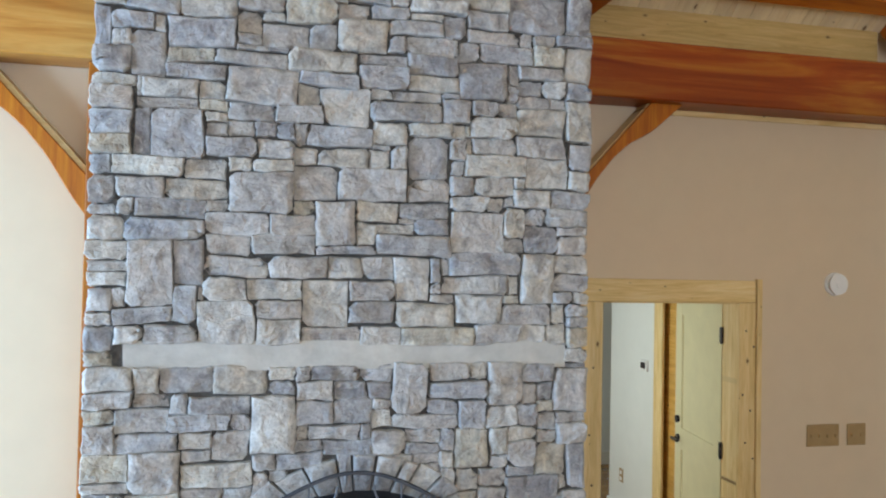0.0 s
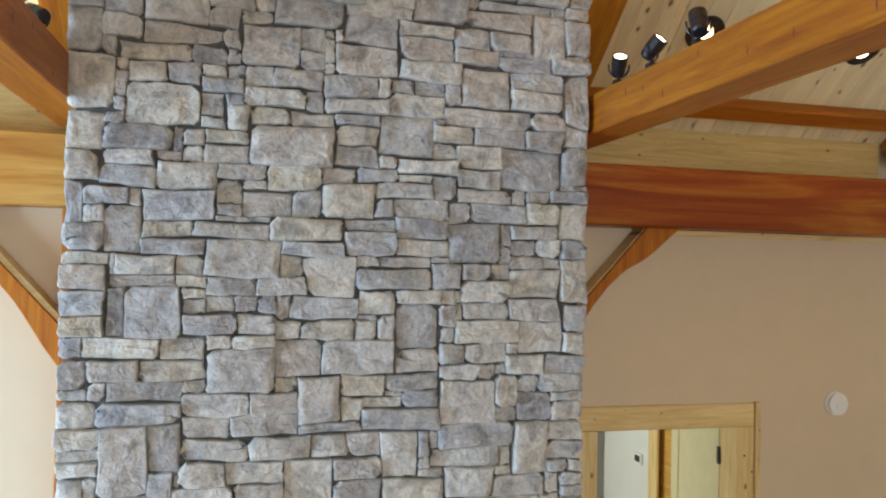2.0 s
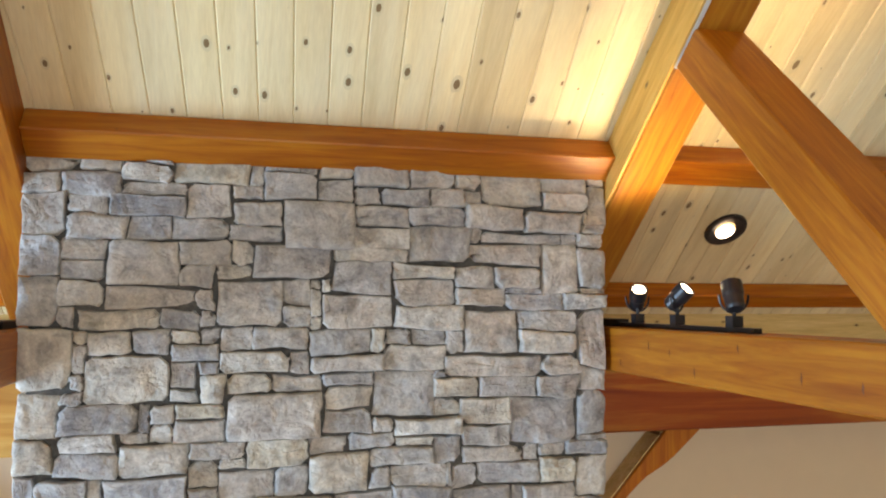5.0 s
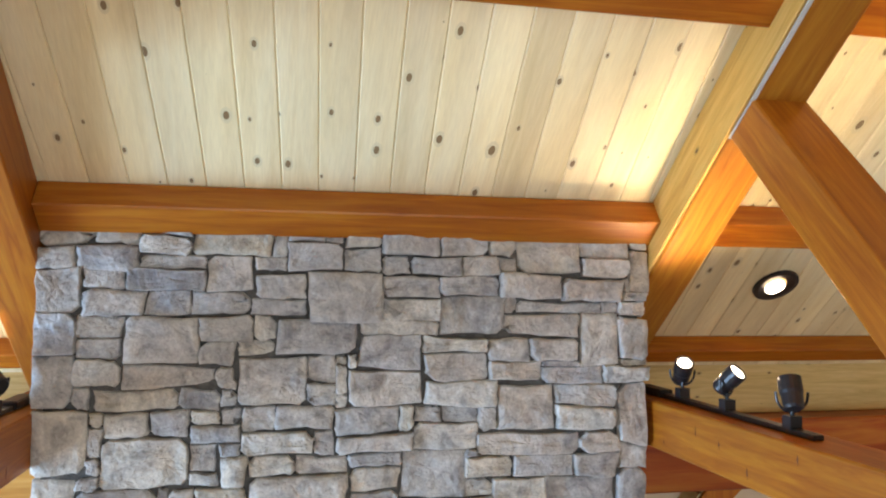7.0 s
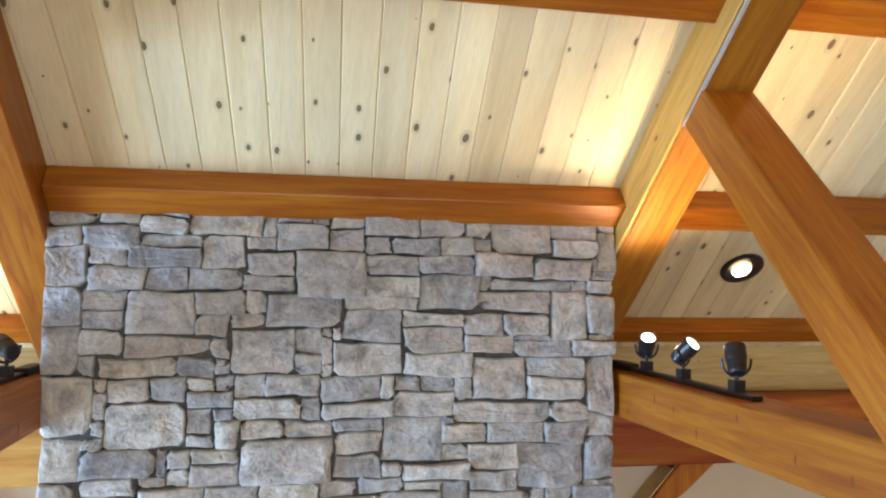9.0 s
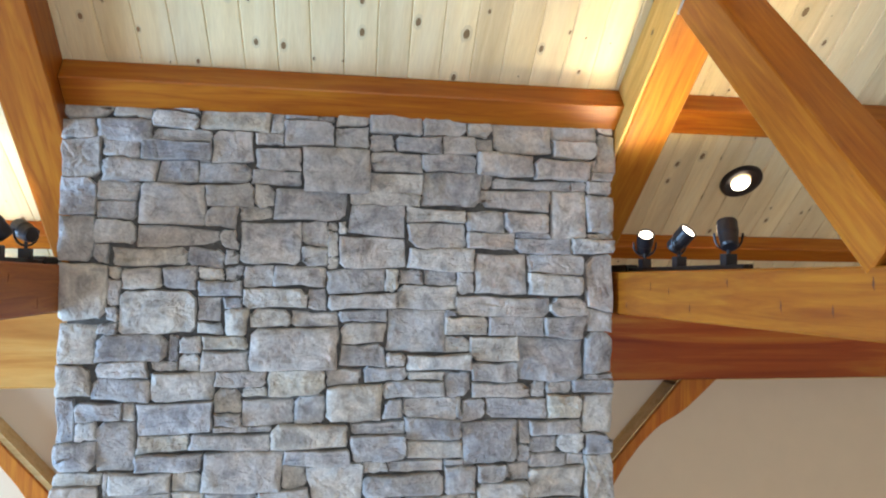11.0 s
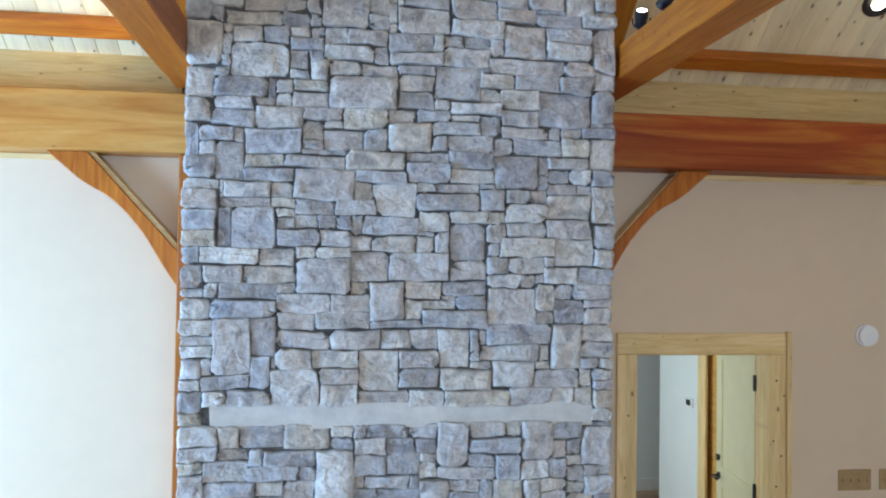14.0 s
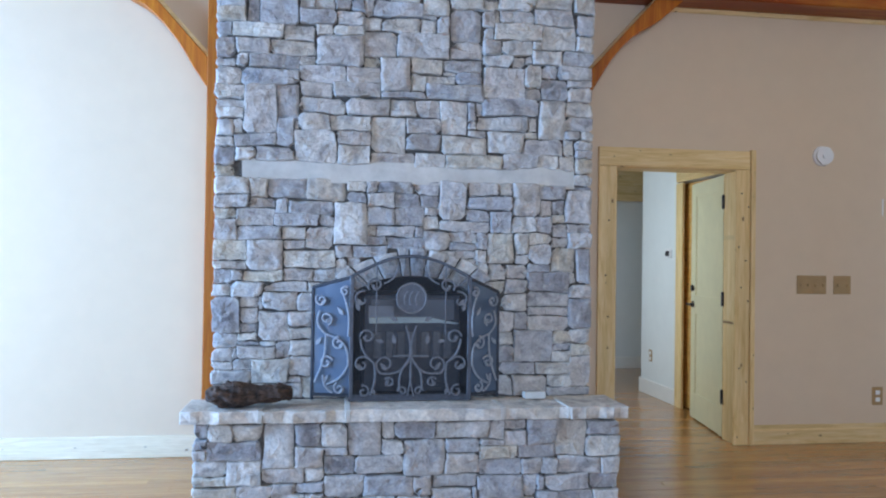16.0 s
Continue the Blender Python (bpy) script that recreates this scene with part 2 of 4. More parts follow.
# ---- building helpers ----
def part(name, bm, mat, parent=None, label="", smooth=False):
    """Links a bmesh as one mesh object, under a thing or a part."""
    data = bpy.data.meshes.new(name)
    bmesh.ops.recalc_face_normals(bm, faces=bm.faces)
    if smooth:
        for f in bm.faces:
            f.smooth = True
    bm.to_mesh(data)
    bm.free()
    data.materials.append(mat)
    ob = new(name, data)
    if parent is not None:
        ob.parent = parent
    if label:
        ob["label"] = label
    return ob


def thing(name, label, category, m=None, group="", kind=""):
    ob = new(name)
    ob.empty_display_size = 0.1
    if m is not None:
        ob.matrix_world = m
    return tagged(ob, label, category, group, kind)


def box(bm, x0, y0, z0, x1, y1, z1, m=None):
    made = bmesh.ops.create_cube(bm, size=1.0, matrix=Matrix.Translation(((x0 + x1) / 2, (y0 + y1) / 2, (z0 + z1) / 2)) @ Matrix.Diagonal((x1 - x0, y1 - y0, z1 - z0, 1)))
    if m is not None:
        bmesh.ops.transform(bm, matrix=m, verts=made["verts"])
    return made["verts"]


def boxed(x0, y0, z0, x1, y1, z1, bevel=0.0, segments=1):
    bm = bmesh.new()
    box(bm, x0, y0, z0, x1, y1, z1)
    if bevel:
        bmesh.ops.bevel(bm, geom=bm.edges[:], offset=bevel, segments=segments, affect="EDGES", profile=0.5)
    return bm


def prism(points, lift, bevel=0.0):
    """A polygon given by its corners, pushed along the vector lift."""
    bm = bmesh.new()
    a = [bm.verts.new(p) for p in points]
    b = [bm.verts.new(Vector(p) + Vector(lift)) for p in points]
    n = len(points)
    bm.faces.new(a)
    bm.faces.new(b[::-1])
    for i in range(n):
        bm.faces.new((a[i], b[i], b[(i + 1) % n], a[(i + 1) % n]))
    if bevel:
        bmesh.ops.recalc_face_normals(bm, faces=bm.faces)
        bmesh.ops.bevel(bm, geom=bm.edges[:], offset=bevel, segments=1, affect="EDGES", profile=0.5)
    return bm


def cylinder(bm, r0, r1, depth, m, sides=20, caps=True):
    made = bmesh.ops.create_cone(bm, cap_ends=caps, segments=sides, radius1=r0, radius2=r1, depth=depth, matrix=m)
    return made["verts"]


def tube(bm, points, radius, sides=6):
    """A round bar along a row of points."""
    points = [Vector(p) for p in points]
    rings = []
    for i, p in enumerate(points):
        way = (points[min(i + 1, len(points) - 1)] - points[max(i - 1, 0)]).normalized()
        side = way.cross(Vector((0, 1, 0.01))).normalized()
        other = way.cross(side)
        rings.append([bm.verts.new(p + radius * (math.cos(a) * side + math.sin(a) * other)) for a in (2 * math.pi * k / sides for k in range(sides))])
    for r, s in zip(rings, rings[1:]):
        for k in range(sides):
            bm.faces.new((r[k], r[(k + 1) % sides], s[(k + 1) % sides], s[k]))
    bm.faces.new(rings[0])
    bm.faces.new(rings[-1][::-1])


def rough(bm, amount, scale, seed=0.0):
    for v in bm.verts:
        p = v.co * scale + Vector((seed, seed * 1.7, seed * 0.3))
        v.co += amount * noise.noise_vector(p)


# ---- the room ----
WEST, EAST, SOUTH, NORTH = -5.6, 6.6, -5.4, 4.69
RIDGE_Y = -0.35
RIDGE_Z = 4.563 + 0.78 * (3.70 - RIDGE_Y)
PITCH = pose(0, 3.70, 4.563, -SLOPE)
COS, SIN = math.cos(radians(SLOPE)), math.sin(radians(SLOPE))


def wall(name, boxes, mat, label):
    bm = bmesh.new()
    for b in boxes:
        box(bm, *b)
    return tagged(part(name, bm, mat), label, "wall", kind="structure")


DOOR_L, DOOR_R, DOOR_TOP = 1.90, 2.885, 2.06
wall("wall_north", [(WEST, NORTH, 0, DOOR_L, 4.87, 3.9), (DOOR_R, NORTH, 0, EAST, 4.87, 3.9), (DOOR_L, NORTH, DOOR_TOP, DOOR_R, 4.87, 3.9)],
     WALL, "smooth cream painted plaster wall behind the chimney")
wall("wall_west", [(WEST - 0.2, SOUTH, 0, WEST, 0.8, 9), (WEST - 0.2, 4.2, 0, WEST, NORTH, 9), (WEST - 0.2, 0.8, 0, WEST, 4.2, 0.6), (WEST - 0.2, 0.8, 2.9, WEST, 4.2, 9)],
     WALL, "cream plaster side wall with a wide window opening")
wall("wall_east", [(EAST, SOUTH, 0, EAST + 0.2, NORTH, 9)], WALL, "plain cream plaster side wall")
wall("wall_south", [(WEST, SOUTH - 0.2, 0, -2.1, SOUTH, 4.4), (2.9, SOUTH - 0.2, 0, EAST, SOUTH, 4.4), (-2.1, SOUTH - 0.2, 0, 2.9, SOUTH, 0.95), (-2.1, SOUTH - 0.2, 3.85, 2.9, SOUTH, 4.4)],
     WALL, "cream plaster rear wall with a large window opening")

# sloping ceiling of grooved boards
def boards(x0, x1, y0, y1, width, groove, thick):
    bm = bmesh.new()
    n = int((x1 - x0) / width)
    for i in range(n):
        a, b = x0 + i * width, x0 + (i + 1) * width - 0.0004
        prof = [(a, 0.0045), (a + groove, 0.0), (b - groove, 0.0), (b, 0.0045), (b, thick), (a, thick)]
        lo = [bm.verts.new((x, y0, z)) for x, z in prof]
        hi = [bm.verts.new((x, y1, z)) for x, z in prof]
        for k in range(6):
            bm.faces.new((lo[k], hi[k], hi[(k + 1) % 6], lo[(k + 1) % 6]))
        bm.faces.new(lo)
        bm.faces.new(hi[::-1])
    return bm


north_slope = part("ceiling_north_slope", boards(-5.5756, EAST, (RIDGE_Y - 3.70) / COS, 1.32, 0.1269, 0.0045, 0.03), PLANK)
for v in north_slope.data.vertices:
    v.co.x += 0.050 * v.co.y
north_slope.matrix_world = PITCH
tagged(north_slope, "sloping ceiling of pale knotty pine boards with grooved joints", "ceiling", kind="structure")
south_slope = part("ceiling_south_slope", boards(WEST, EAST, 0.02, 6.6, 0.266, 0.006, 0.03), PLANK)
south_slope.matrix_world = Matrix.Translation((0, RIDGE_Y, RIDGE_Z)) @ pose(0, 0, 0, 0, 0, 180) @ pose(0, 0, 0, -SLOPE) @ Matrix.Translation((-(WEST + EAST), 0, 0))
tagged(south_slope, "sloping ceiling of pale knotty pine boards", "ceiling", kind="structure")

# ---- timber frame ----
TRUSS = [-3.29, -0.88, 1.525, 3.925]
HALF = 0.095


def truss(x, full=True, rafter_wood=TIMBER[1]):
    t = thing("roof_truss", "stained fir roof truss with tie beam and diagonal strut" if full else "stained fir rafter bearing on the wall plate", "roof truss", group="roof trusses")
    rafter = part("rafter", boxed(x - HALF, -5.0, -0.198, x + HALF, 1.19, -0.002, 0.006), rafter_wood, t)
    rafter.matrix_world = PITCH
    if full:
        part("tie_beam", boxed(x - HALF, -5.3, 3.61, x + HALF, 4.46, 3.79, 0.006), TIMBER[1], t)
        for k in range(9):
            y, half = 2.0 + 0.21 * k + 0.06 * math.sin(5.0 * k + x), 0.018 + 0.012 * math.sin(3.1 * k)
            for side in (-1, 1):
                px = x + side * (HALF + 0.0006)
                mid_z = 3.70 + 0.05 * math.sin(2.3 * k + side)
                crack = [(px, y - 0.0025, mid_z - half), (px, y + 0.004, mid_z - 0.2 * half), (px, y + 0.001, mid_z + half), (px, y - 0.003, mid_z + 0.3 * half)]
                part("drying_check", prism(crack, (-side * 0.004, 0, 0)), CHECK, t)
        y0, z0, d = 2.26, 3.79, (0.703, 0.711)
        strut = bmesh.new()
        box(strut, x - HALF - 0.003, -0.16, -0.02, x + HALF + 0.003, 0, 1.36)
        bmesh.ops.bevel(strut, geom=strut.edges[:], offset=0.006, segments=1, affect="EDGES")
        ob = part("strut", strut, TIMBER[2], t)
        ob.matrix_world = pose(0, y0, z0 - 0.01, -math.degrees(math.atan2(d[0], d[1])))
    return t


truss(TRUSS[1])
fascia = part("rafter_side_board", boxed(TRUSS[2] - HALF - 0.014, -4.9, -0.190, TRUSS[2] - HALF - 0.001, 1.0, -0.002, 0.003), OLD_PINE)
fascia.matrix_world = PITCH
edge = part("edge_bead", boxed(TRUSS[2] - HALF - 0.010, -4.9, -0.203, TRUSS[2] - HALF + 0.006, -0.5, -0.1985, 0.001), PLASTER, None)
edge.matrix_world = PITCH
edge.parent = fascia
edge.matrix_parent_inverse = PITCH.inverted()
tagged(fascia, "knotty pine board along the side of the rafter", "trim", kind="structure")
truss(TRUSS[2], True, GOLDEN)
truss(TRUSS[0])
truss(TRUSS[3], False)


def purlin(x0, x1, down):
    deep, wide = (0.112, 0.135) if down < 0.5 else (0.092, 0.10)
    ob = part("purlin", boxed(x0, down, -deep, x1, down + wide, -0.002, 0.005), TIMBER[0])
    ob.matrix_world = PITCH
    return tagged(ob, "stained fir purlin between the rafters under pine boards", "roof beam", group="purlins")


for a, b in ((WEST, TRUSS[0] - HALF), (TRUSS[0] + HALF, TRUSS[1] - HALF), (TRUSS[1] + HALF, TRUSS[2] - HALF), (TRUSS[2] + HALF, TRUSS[3] - HALF), (TRUSS[3] + HALF, EAST)):
    for down in (-0.99, 0.0, 0.914):
        purlin(a, b, down)

for x0, x1, mat, label in ((WEST, 0.3, SAPWOOD_LIT, "heavy golden fir wall plate along the top of the wall"), (0.301, EAST, HEARTWOOD, "heavy red-stained fir wall plate along the top of the wall")):
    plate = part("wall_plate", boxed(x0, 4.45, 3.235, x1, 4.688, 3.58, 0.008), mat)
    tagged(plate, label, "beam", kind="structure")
for a, b in ((WEST, TRUSS[0] - HALF), (TRUSS[0] + HALF, TRUSS[1] - HALF), (TRUSS[1] + HALF, TRUSS[2] - HALF), (TRUSS[2] + HALF, TRUSS[3] - HALF - 0.01), (TRUSS[3] + HALF, EAST)):
    f = part("frieze_board", boxed(a, 4.635, 3.582, b, 4.66, 3.86, 0.003), FRIEZE_PINE)
    tagged(f, "knotty pine frieze board above the wall plate", "trim", kind="structure")
for x in (TRUSS[1], TRUSS[2]):
    p = part("post", boxed(x - 0.078, 4.50, 0, x + 0.078, 4.688, 3.233, 0.006), TIMBER[2])
    tagged(p, "stained fir post beside the stone chimney", "post", group="posts")


for x0, x1 in ((WEST, -1.47), (2.19, EAST)):
    trim = part("plate_trim", boxed(x0, 4.672, 3.200, x1, 4.689, 3.234, 0.003), PINE[0])
    tagged(trim, "pale pine strip under the wall plate", "trim", kind="structure")


def knee_brace(x, side, drop, strip_wide):
    """A curved brace from the post to the wall plate; side is 1 to the east, -1 to the west."""
    t = thing("knee_brace", "curved stained fir knee brace under the wall plate", "brace", group="knee braces")
    rise = 0.59 / 0.535
    deep = ((0.0, 0.205), (0.08, 0.178), (0.19, 0.114), (0.30, 0.100), (0.40, 0.120), (0.50, 0.177), (0.56, 0.206), (0.745, 0.2486))
    upper = [(x, 2.662 - drop), (x + side * (0.5195 + drop / rise), 3.235)]
    lower = []
    for i in range(19):
        d = 0.745 * i / 18
        lower.append((x + side * d, 2.662 + rise * d - float(np.interp(d, [p[0] for p in deep], [p[1] for p in deep]))))
    outline = [(px, 4.53, pz) for px, pz in upper] + [(px, 4.53, pz) for px, pz in lower[::-1]]
    part("brace_timber", prism(outline, (0, 0.155, 0), 0.004), TIMBER[2], t)
    foot, reach = 2.664 - drop, 0.517 + drop / rise
    strip = [(x, foot), (x + side * reach, 3.234), (x + side * (reach - strip_wide), 3.234), (x, foot + strip_wide * rise)]
    part("edge_strip", prism([(px, 4.55, pz) for px, pz in strip], (0, 0.135, 0)), PINE[0], t, "pale edge strip behind the brace")


knee_brace(TRUSS[2] + 0.079, 1, 0.022, 0.009)
knee_brace(TRUSS[1] - 0.079, -1, 0.0, 0.034)

# ---- door, trim and wall fittings ----
casing = thing("door_casing", "knotty pine door casing with darker plugs", "door frame", kind="structure")
part("left_casing", boxed(1.777, 4.664, 0, 1.916, 4.689, 2.045, 0.004), PINE[2], casing)
part("right_casing", boxed(2.838, 4.664, 0, 2.954, 4.689, 2.045, 0.004), PINE[2], casing)
part("backband", boxed(2.955, 4.650, 0, 2.992, 4.689, 2.195, 0.004), PINE[2], casing)
part("head_casing", boxed(1.777, 4.664, 2.047, 2.953, 4.689, 2.185, 0.004), PINE[0], casing)
part("left_jamb", boxed(1.901, 4.690, 0, 1.922, 4.885, 2.04, 0.002), PINE[2], casing)
part("right_jamb", boxed(2.862, 4.690, 0, 2.884, 4.885, 2.04, 0.002), PINE[2], casing)
part("head_jamb", boxed(1.923, 4.690, 2.038, 2.861, 4.885, 2.059, 0.002), PINE[0], casing)
for z in (0.35, 0.95, 1.25, 1.65):
    for x, dz in ((1.846, 0.0), (2.93, 0.12), (2.875, 0.22)):
        bm = bmesh.new()
        cylinder(bm, 0.0065, 0.0065, 0.004, pose(x + 0.012 * math.sin(9 * z), 4.663, z + dz, 90), 10)
        part("plug", bm, BARK, casing)


def door_leaf():
    d = thing("hall_door", "cream two-panel door standing open into the hall", "door", pose(2.905, 4.887, 0.012, 0, 0, 81))
    W, H, T = 0.82, 2.02, 0.04
    part("hinge_stile", boxed(0, 0, 0, 0.12, T, H, 0.002), PINE[2], d)
    part("lock_stile", boxed(W - 0.12, 0, 0, W, T, H, 0.002), DOOR_PAINT, d)
    for z0, z1 in ((0, 0.22), (0.90, 1.06), (H - 0.12, H)):
        part("rail", boxed(0.12, 0.001, z0, W - 0.12, T - 0.001, z1, 0.002), DOOR_PAINT, d)
    for z0, z1 in ((0.22, 0.90), (1.06, H - 0.12)):
        part("panel", boxed(0.12, 0.013, z0, W - 0.12, T - 0.013, z1), DOOR_PAINT, d)
    part("face_stile", boxed(0.004, T, 0, 0.12, T + 0.003, H), DOOR_PAINT, d)
    lever = bmesh.new()
    cylinder(lever, 0.028, 0.028, 0.012, pose(W - 0.07, T + 0.006, 0.98, 90), 18)
    cylinder(lever, 0.009, 0.009, 0.05, pose(W - 0.07, T + 0.03, 0.98, 90), 10)
    box(lever, W - 0.19, T + 0.045, 0.97, W - 0.06, T + 0.06, 0.99)
    part("lever_handle", lever, BLACK, d, "black lever handle")
    bolt = bmesh.new()
    cylinder(bolt, 0.028, 0.025, 0.02, pose(W - 0.07, T + 0.01, 1.12, 90), 18)
    part("deadbolt", bolt, BLACK, d)
    for z in (0.31, 1.06, 1.81):
        h = bmesh.new()
        box(h, -0.020, T + 0.003, z - 0.05, 0.022, T + 0.010, z + 0.05)
        cylinder(h, 0.008, 0.008, 0.11, pose(-0.014, T + 0.012, z), 10)
        part("hinge", h, BLACK, d, "black butt hinge")
    return d


door_leaf()

for x0, x1 in ((WEST, -1.0), (2.993, EAST)):
    b = part("baseboard", boxed(x0, 4.668, 0, x1, 4.689, 0.145, 0.004), PINE[0] if x0 > 0 else DAYLIT_PINE)
    tagged(b, "knotty pine baseboard along the plaster wall", "baseboard", kind="structure")
    if x0 > 0:
        bm = boxed(x0, 4.658, 0.10, x1, 4.667, 0.118, 0.003)
        part("base_bead", bm, PINE[0], b)
c = part("baseboard", boxed(1.63, 4.668, 0, 1.776, 4.689, 0.145, 0.004), PINE[0])
tagged(c, "knotty pine baseboard beside the door", "baseboard", kind="structure")

smoke = thing("smoke_detector", "round white smoke detector on the plaster wall", "smoke detector")
bm = bmesh.new()
cylinder(bm, 0.076, 0.074, 0.014, pose(3.545, 4.682, 2.172, 90), 32)
part("mounting_plate", bm, PLASTIC, smoke)
bm = bmesh.new()
cylinder(bm, 0.058, 0.068, 0.032, pose(3.545, 4.659, 2.172, 90), 32)
cylinder(bm, 0.02, 0.02, 0.006, pose(3.545, 4.641, 2.165, 90), 16)
part("cover", bm, PLASTIC, smoke, smooth=False)


def switch_plate(x0, x1, z0, z1, gangs):
    t = thing("switch_plate", "tan wall switch plate with %s toggles" % ("four" if gangs == 4 else "two"), "light switch", group="switch plates")
    part("cover_plate", boxed(x0, 4.682, z0, x1, 4.689, z1, 0.003), TANPLATE, t)
    for i in range(gangs):
        x = x0 + (i + 0.5) * (x1 - x0) / gangs
        part("toggle", boxed(x - 0.006, 4.672, (z0 + z1) / 2 - 0.012, x + 0.006, 4.683, (z0 + z1) / 2 + 0.008, 0.002), TANPLATE, t)


switch_plate(3.346, 3.588, 1.125, 1.265, 4)
switch_plate(3.648, 3.79, 1.125, 1.265, 2)


def outlet(m, wide, high):
    t = thing("wall_outlet", "brown duplex wall outlet with pale sockets", "outlet", m, group="wall outlets")
    part("cover_plate", boxed(-wide / 2, -0.007, -high / 2, wide / 2, 0, high / 2, 0.003), TANPLATE, t)
    for z in (-0.027, 0.027):
        part("socket", boxed(-0.018, -0.010, z - 0.016, 0.018, -0.006, z + 0.016, 0.005), PLASTIC, t, "pale socket face")


outlet(pose(4.02, 4.689, 0.35), 0.09, 0.14)
strip = part("wall_cord_cover", boxed(4.048, 4.682, 1.73, 4.060, 4.689, 1.86, 0.002), PLASTIC)
tagged(strip, "short white vertical strip on the plaster wall", "wall strip")

# ---- hall beyond the door ----
wall("wall_hall_far", [(0.7, 8.7, 0, 4.6, 8.9, 2.75)], HALL_WALL, "pale grey hall end wall")
wall("wall_hall_west", [(0.7, 4.871, 0, 0.9, 8.7, 2.75)], HALL_WALL, "pale hall side wall")
wall("wall_hall_east", [(3.1, 6.20, 0, 3.22, 7.05, 2.75), (3.1, 4.871, 2.1, 3.22, 6.20, 2.75), (3.1, 4.871, 0, 3.22, 5.2, 2.1), (4.4, 4.871, 0, 4.6, 8.7, 2.75)],
     HALL_WALL, "pale blue-white hall wall with a doorway")
hall_ceiling = part("ceiling_hall", boxed(0.7, 4.871, 2.75, 4.6, 8.9, 2.85), HALL_WALL)
tagged(hall_ceiling, "plain pale hall ceiling", "ceiling", kind="structure")
header = part("hall_header", boxed(3.23, 8.55, 2.11, 4.39, 8.69, 2.74, 0.004), PINE[0])
tagged(header, "pine header at the end of the hall", "trim", kind="structure")
hc = thing("hall_doorway_casing", "pine casing round the hall doorway", "door frame", kind="structure")
part("side_casing", boxed(3.075, 6.06, 0, 3.099, 6.199, 2.09, 0.004), PINE[2], hc)
part("side_jamb", boxed(3.10, 6.175, 0, 3.22, 6.198, 2.09, 0.002), TIMBER[2], hc)
part("head_casing", boxed(3.075, 5.15, 2.10, 3.099, 6.199, 2.22, 0.004), PINE[1], hc)
for b in ((3.079, 6.203, 0, 3.099, 7.06, 0.15), (0.9, 8.68, 0, 4.4, 8.699, 0.15)):
    ob = part("hall_baseboard", boxed(*b, 0.004), WHITE)
    tagged(ob, "white hall baseboard", "baseboard", kind="structure")
# panel added to close the hall doorway, so the dark gap shows brown
filler = thing("doorway_filler", "amber pine filler panel closing the hall doorway", "door")
part("door_panel", boxed(3.14, 5.202, 0.01, 3.175, 6.172, 2.085, 0.003), OLD_PINE, filler)
th = thing("thermostat", "small grey thermostat on the hall wall", "thermostat")
part("case", boxed(3.075, 6.32, 1.39, 3.099, 6.44, 1.48, 0.004), PLASTIC, th)
part("display", boxed(3.072, 6.34, 1.41, 3.0755, 6.42, 1.46), BLACK, th)
outlet(pose(3.099, 6.80, 0.40, 0, 0, -90), 0.075, 0.12)

# ---- track lights ----
def spot_head(parent_track, x, y, aim, lit, spread=84):
    """A can lamp in a yoke on the track; aim is a point that it looks at."""
    z = 3.885 + 0.02
    stem = bmesh.new()
    box(stem, x - 0.02, y - 0.02, 3.806, x + 0.02, y + 0.02, 3.845)
    cylinder(stem, 0.007, 0.007, 0.03, pose(x, y, 3.855), 10)
    part("adapter", stem, BLACK, parent_track)
    m = look((x, y, z), aim)
    yoke = bmesh.new()
    pts = [(math.cos(a) * 0.046, math.sin(a) * 0.05) for a in (math.pi + math.pi * k / 8 for k in range(9))]
    right = (m.to_3x3() @ Vector((1, 0, 0)))
    right.z = 0
    right.normalize()
    curve = [Vector((x, y, z)) + right * 0.046 + Vector((0, 0, 0.01))]
    curve += [Vector((x, y, z)) + right * (-c) + Vector((0, 0, s)) for c, s in pts]
    curve += [Vector((x, y, z)) - right * 0.046 + Vector((0, 0, 0.01))]
    tube(yoke, curve, 0.0045, 6)
    part("yoke", yoke, BLACK, parent_track)
    can = bmesh.new()
    prof = [(0.024, 0.044), (0.030, 0.036), (0.032, 0.0), (0.035, -0.010), (0.035, -0.056), (0.030, -0.058), (0.022, -0.036)]
    rings = [[can.verts.new((r * math.cos(a), r * math.sin(a), zz)) for a in (2 * math.pi * k / 20 for k in range(20))] for r, zz in prof]
    for r, s in zip(rings, rings[1:]):
        for k in range(20):
            can.faces.new((r[k], r[(k + 1) % 20], s[(k + 1) % 20], s[k]))
    can.faces.new(rings[0])
    ob = part("lamp_head", can, BLACK, parent_track)
    ob.matrix_world = m
    lens = bmesh.new()
    cylinder(lens, 0.026, 0.026, 0.006, pose(0, 0, -0.050), 20)
    part("lens", lens, LAMP, ob, "glowing lamp lens")
    if lit:
        data = bpy.data.lights.new("spot_light", "SPOT")
        data.energy, data.color, data.spot_size, data.spot_blend, data.shadow_soft_size = lit, (1.0, 0.85, 0.55), radians(spread), 0.7, 0.03
        lamp = new("spot_light", data)
        lamp.matrix_world = m @ Matrix.Translation((0, 0, -0.064))


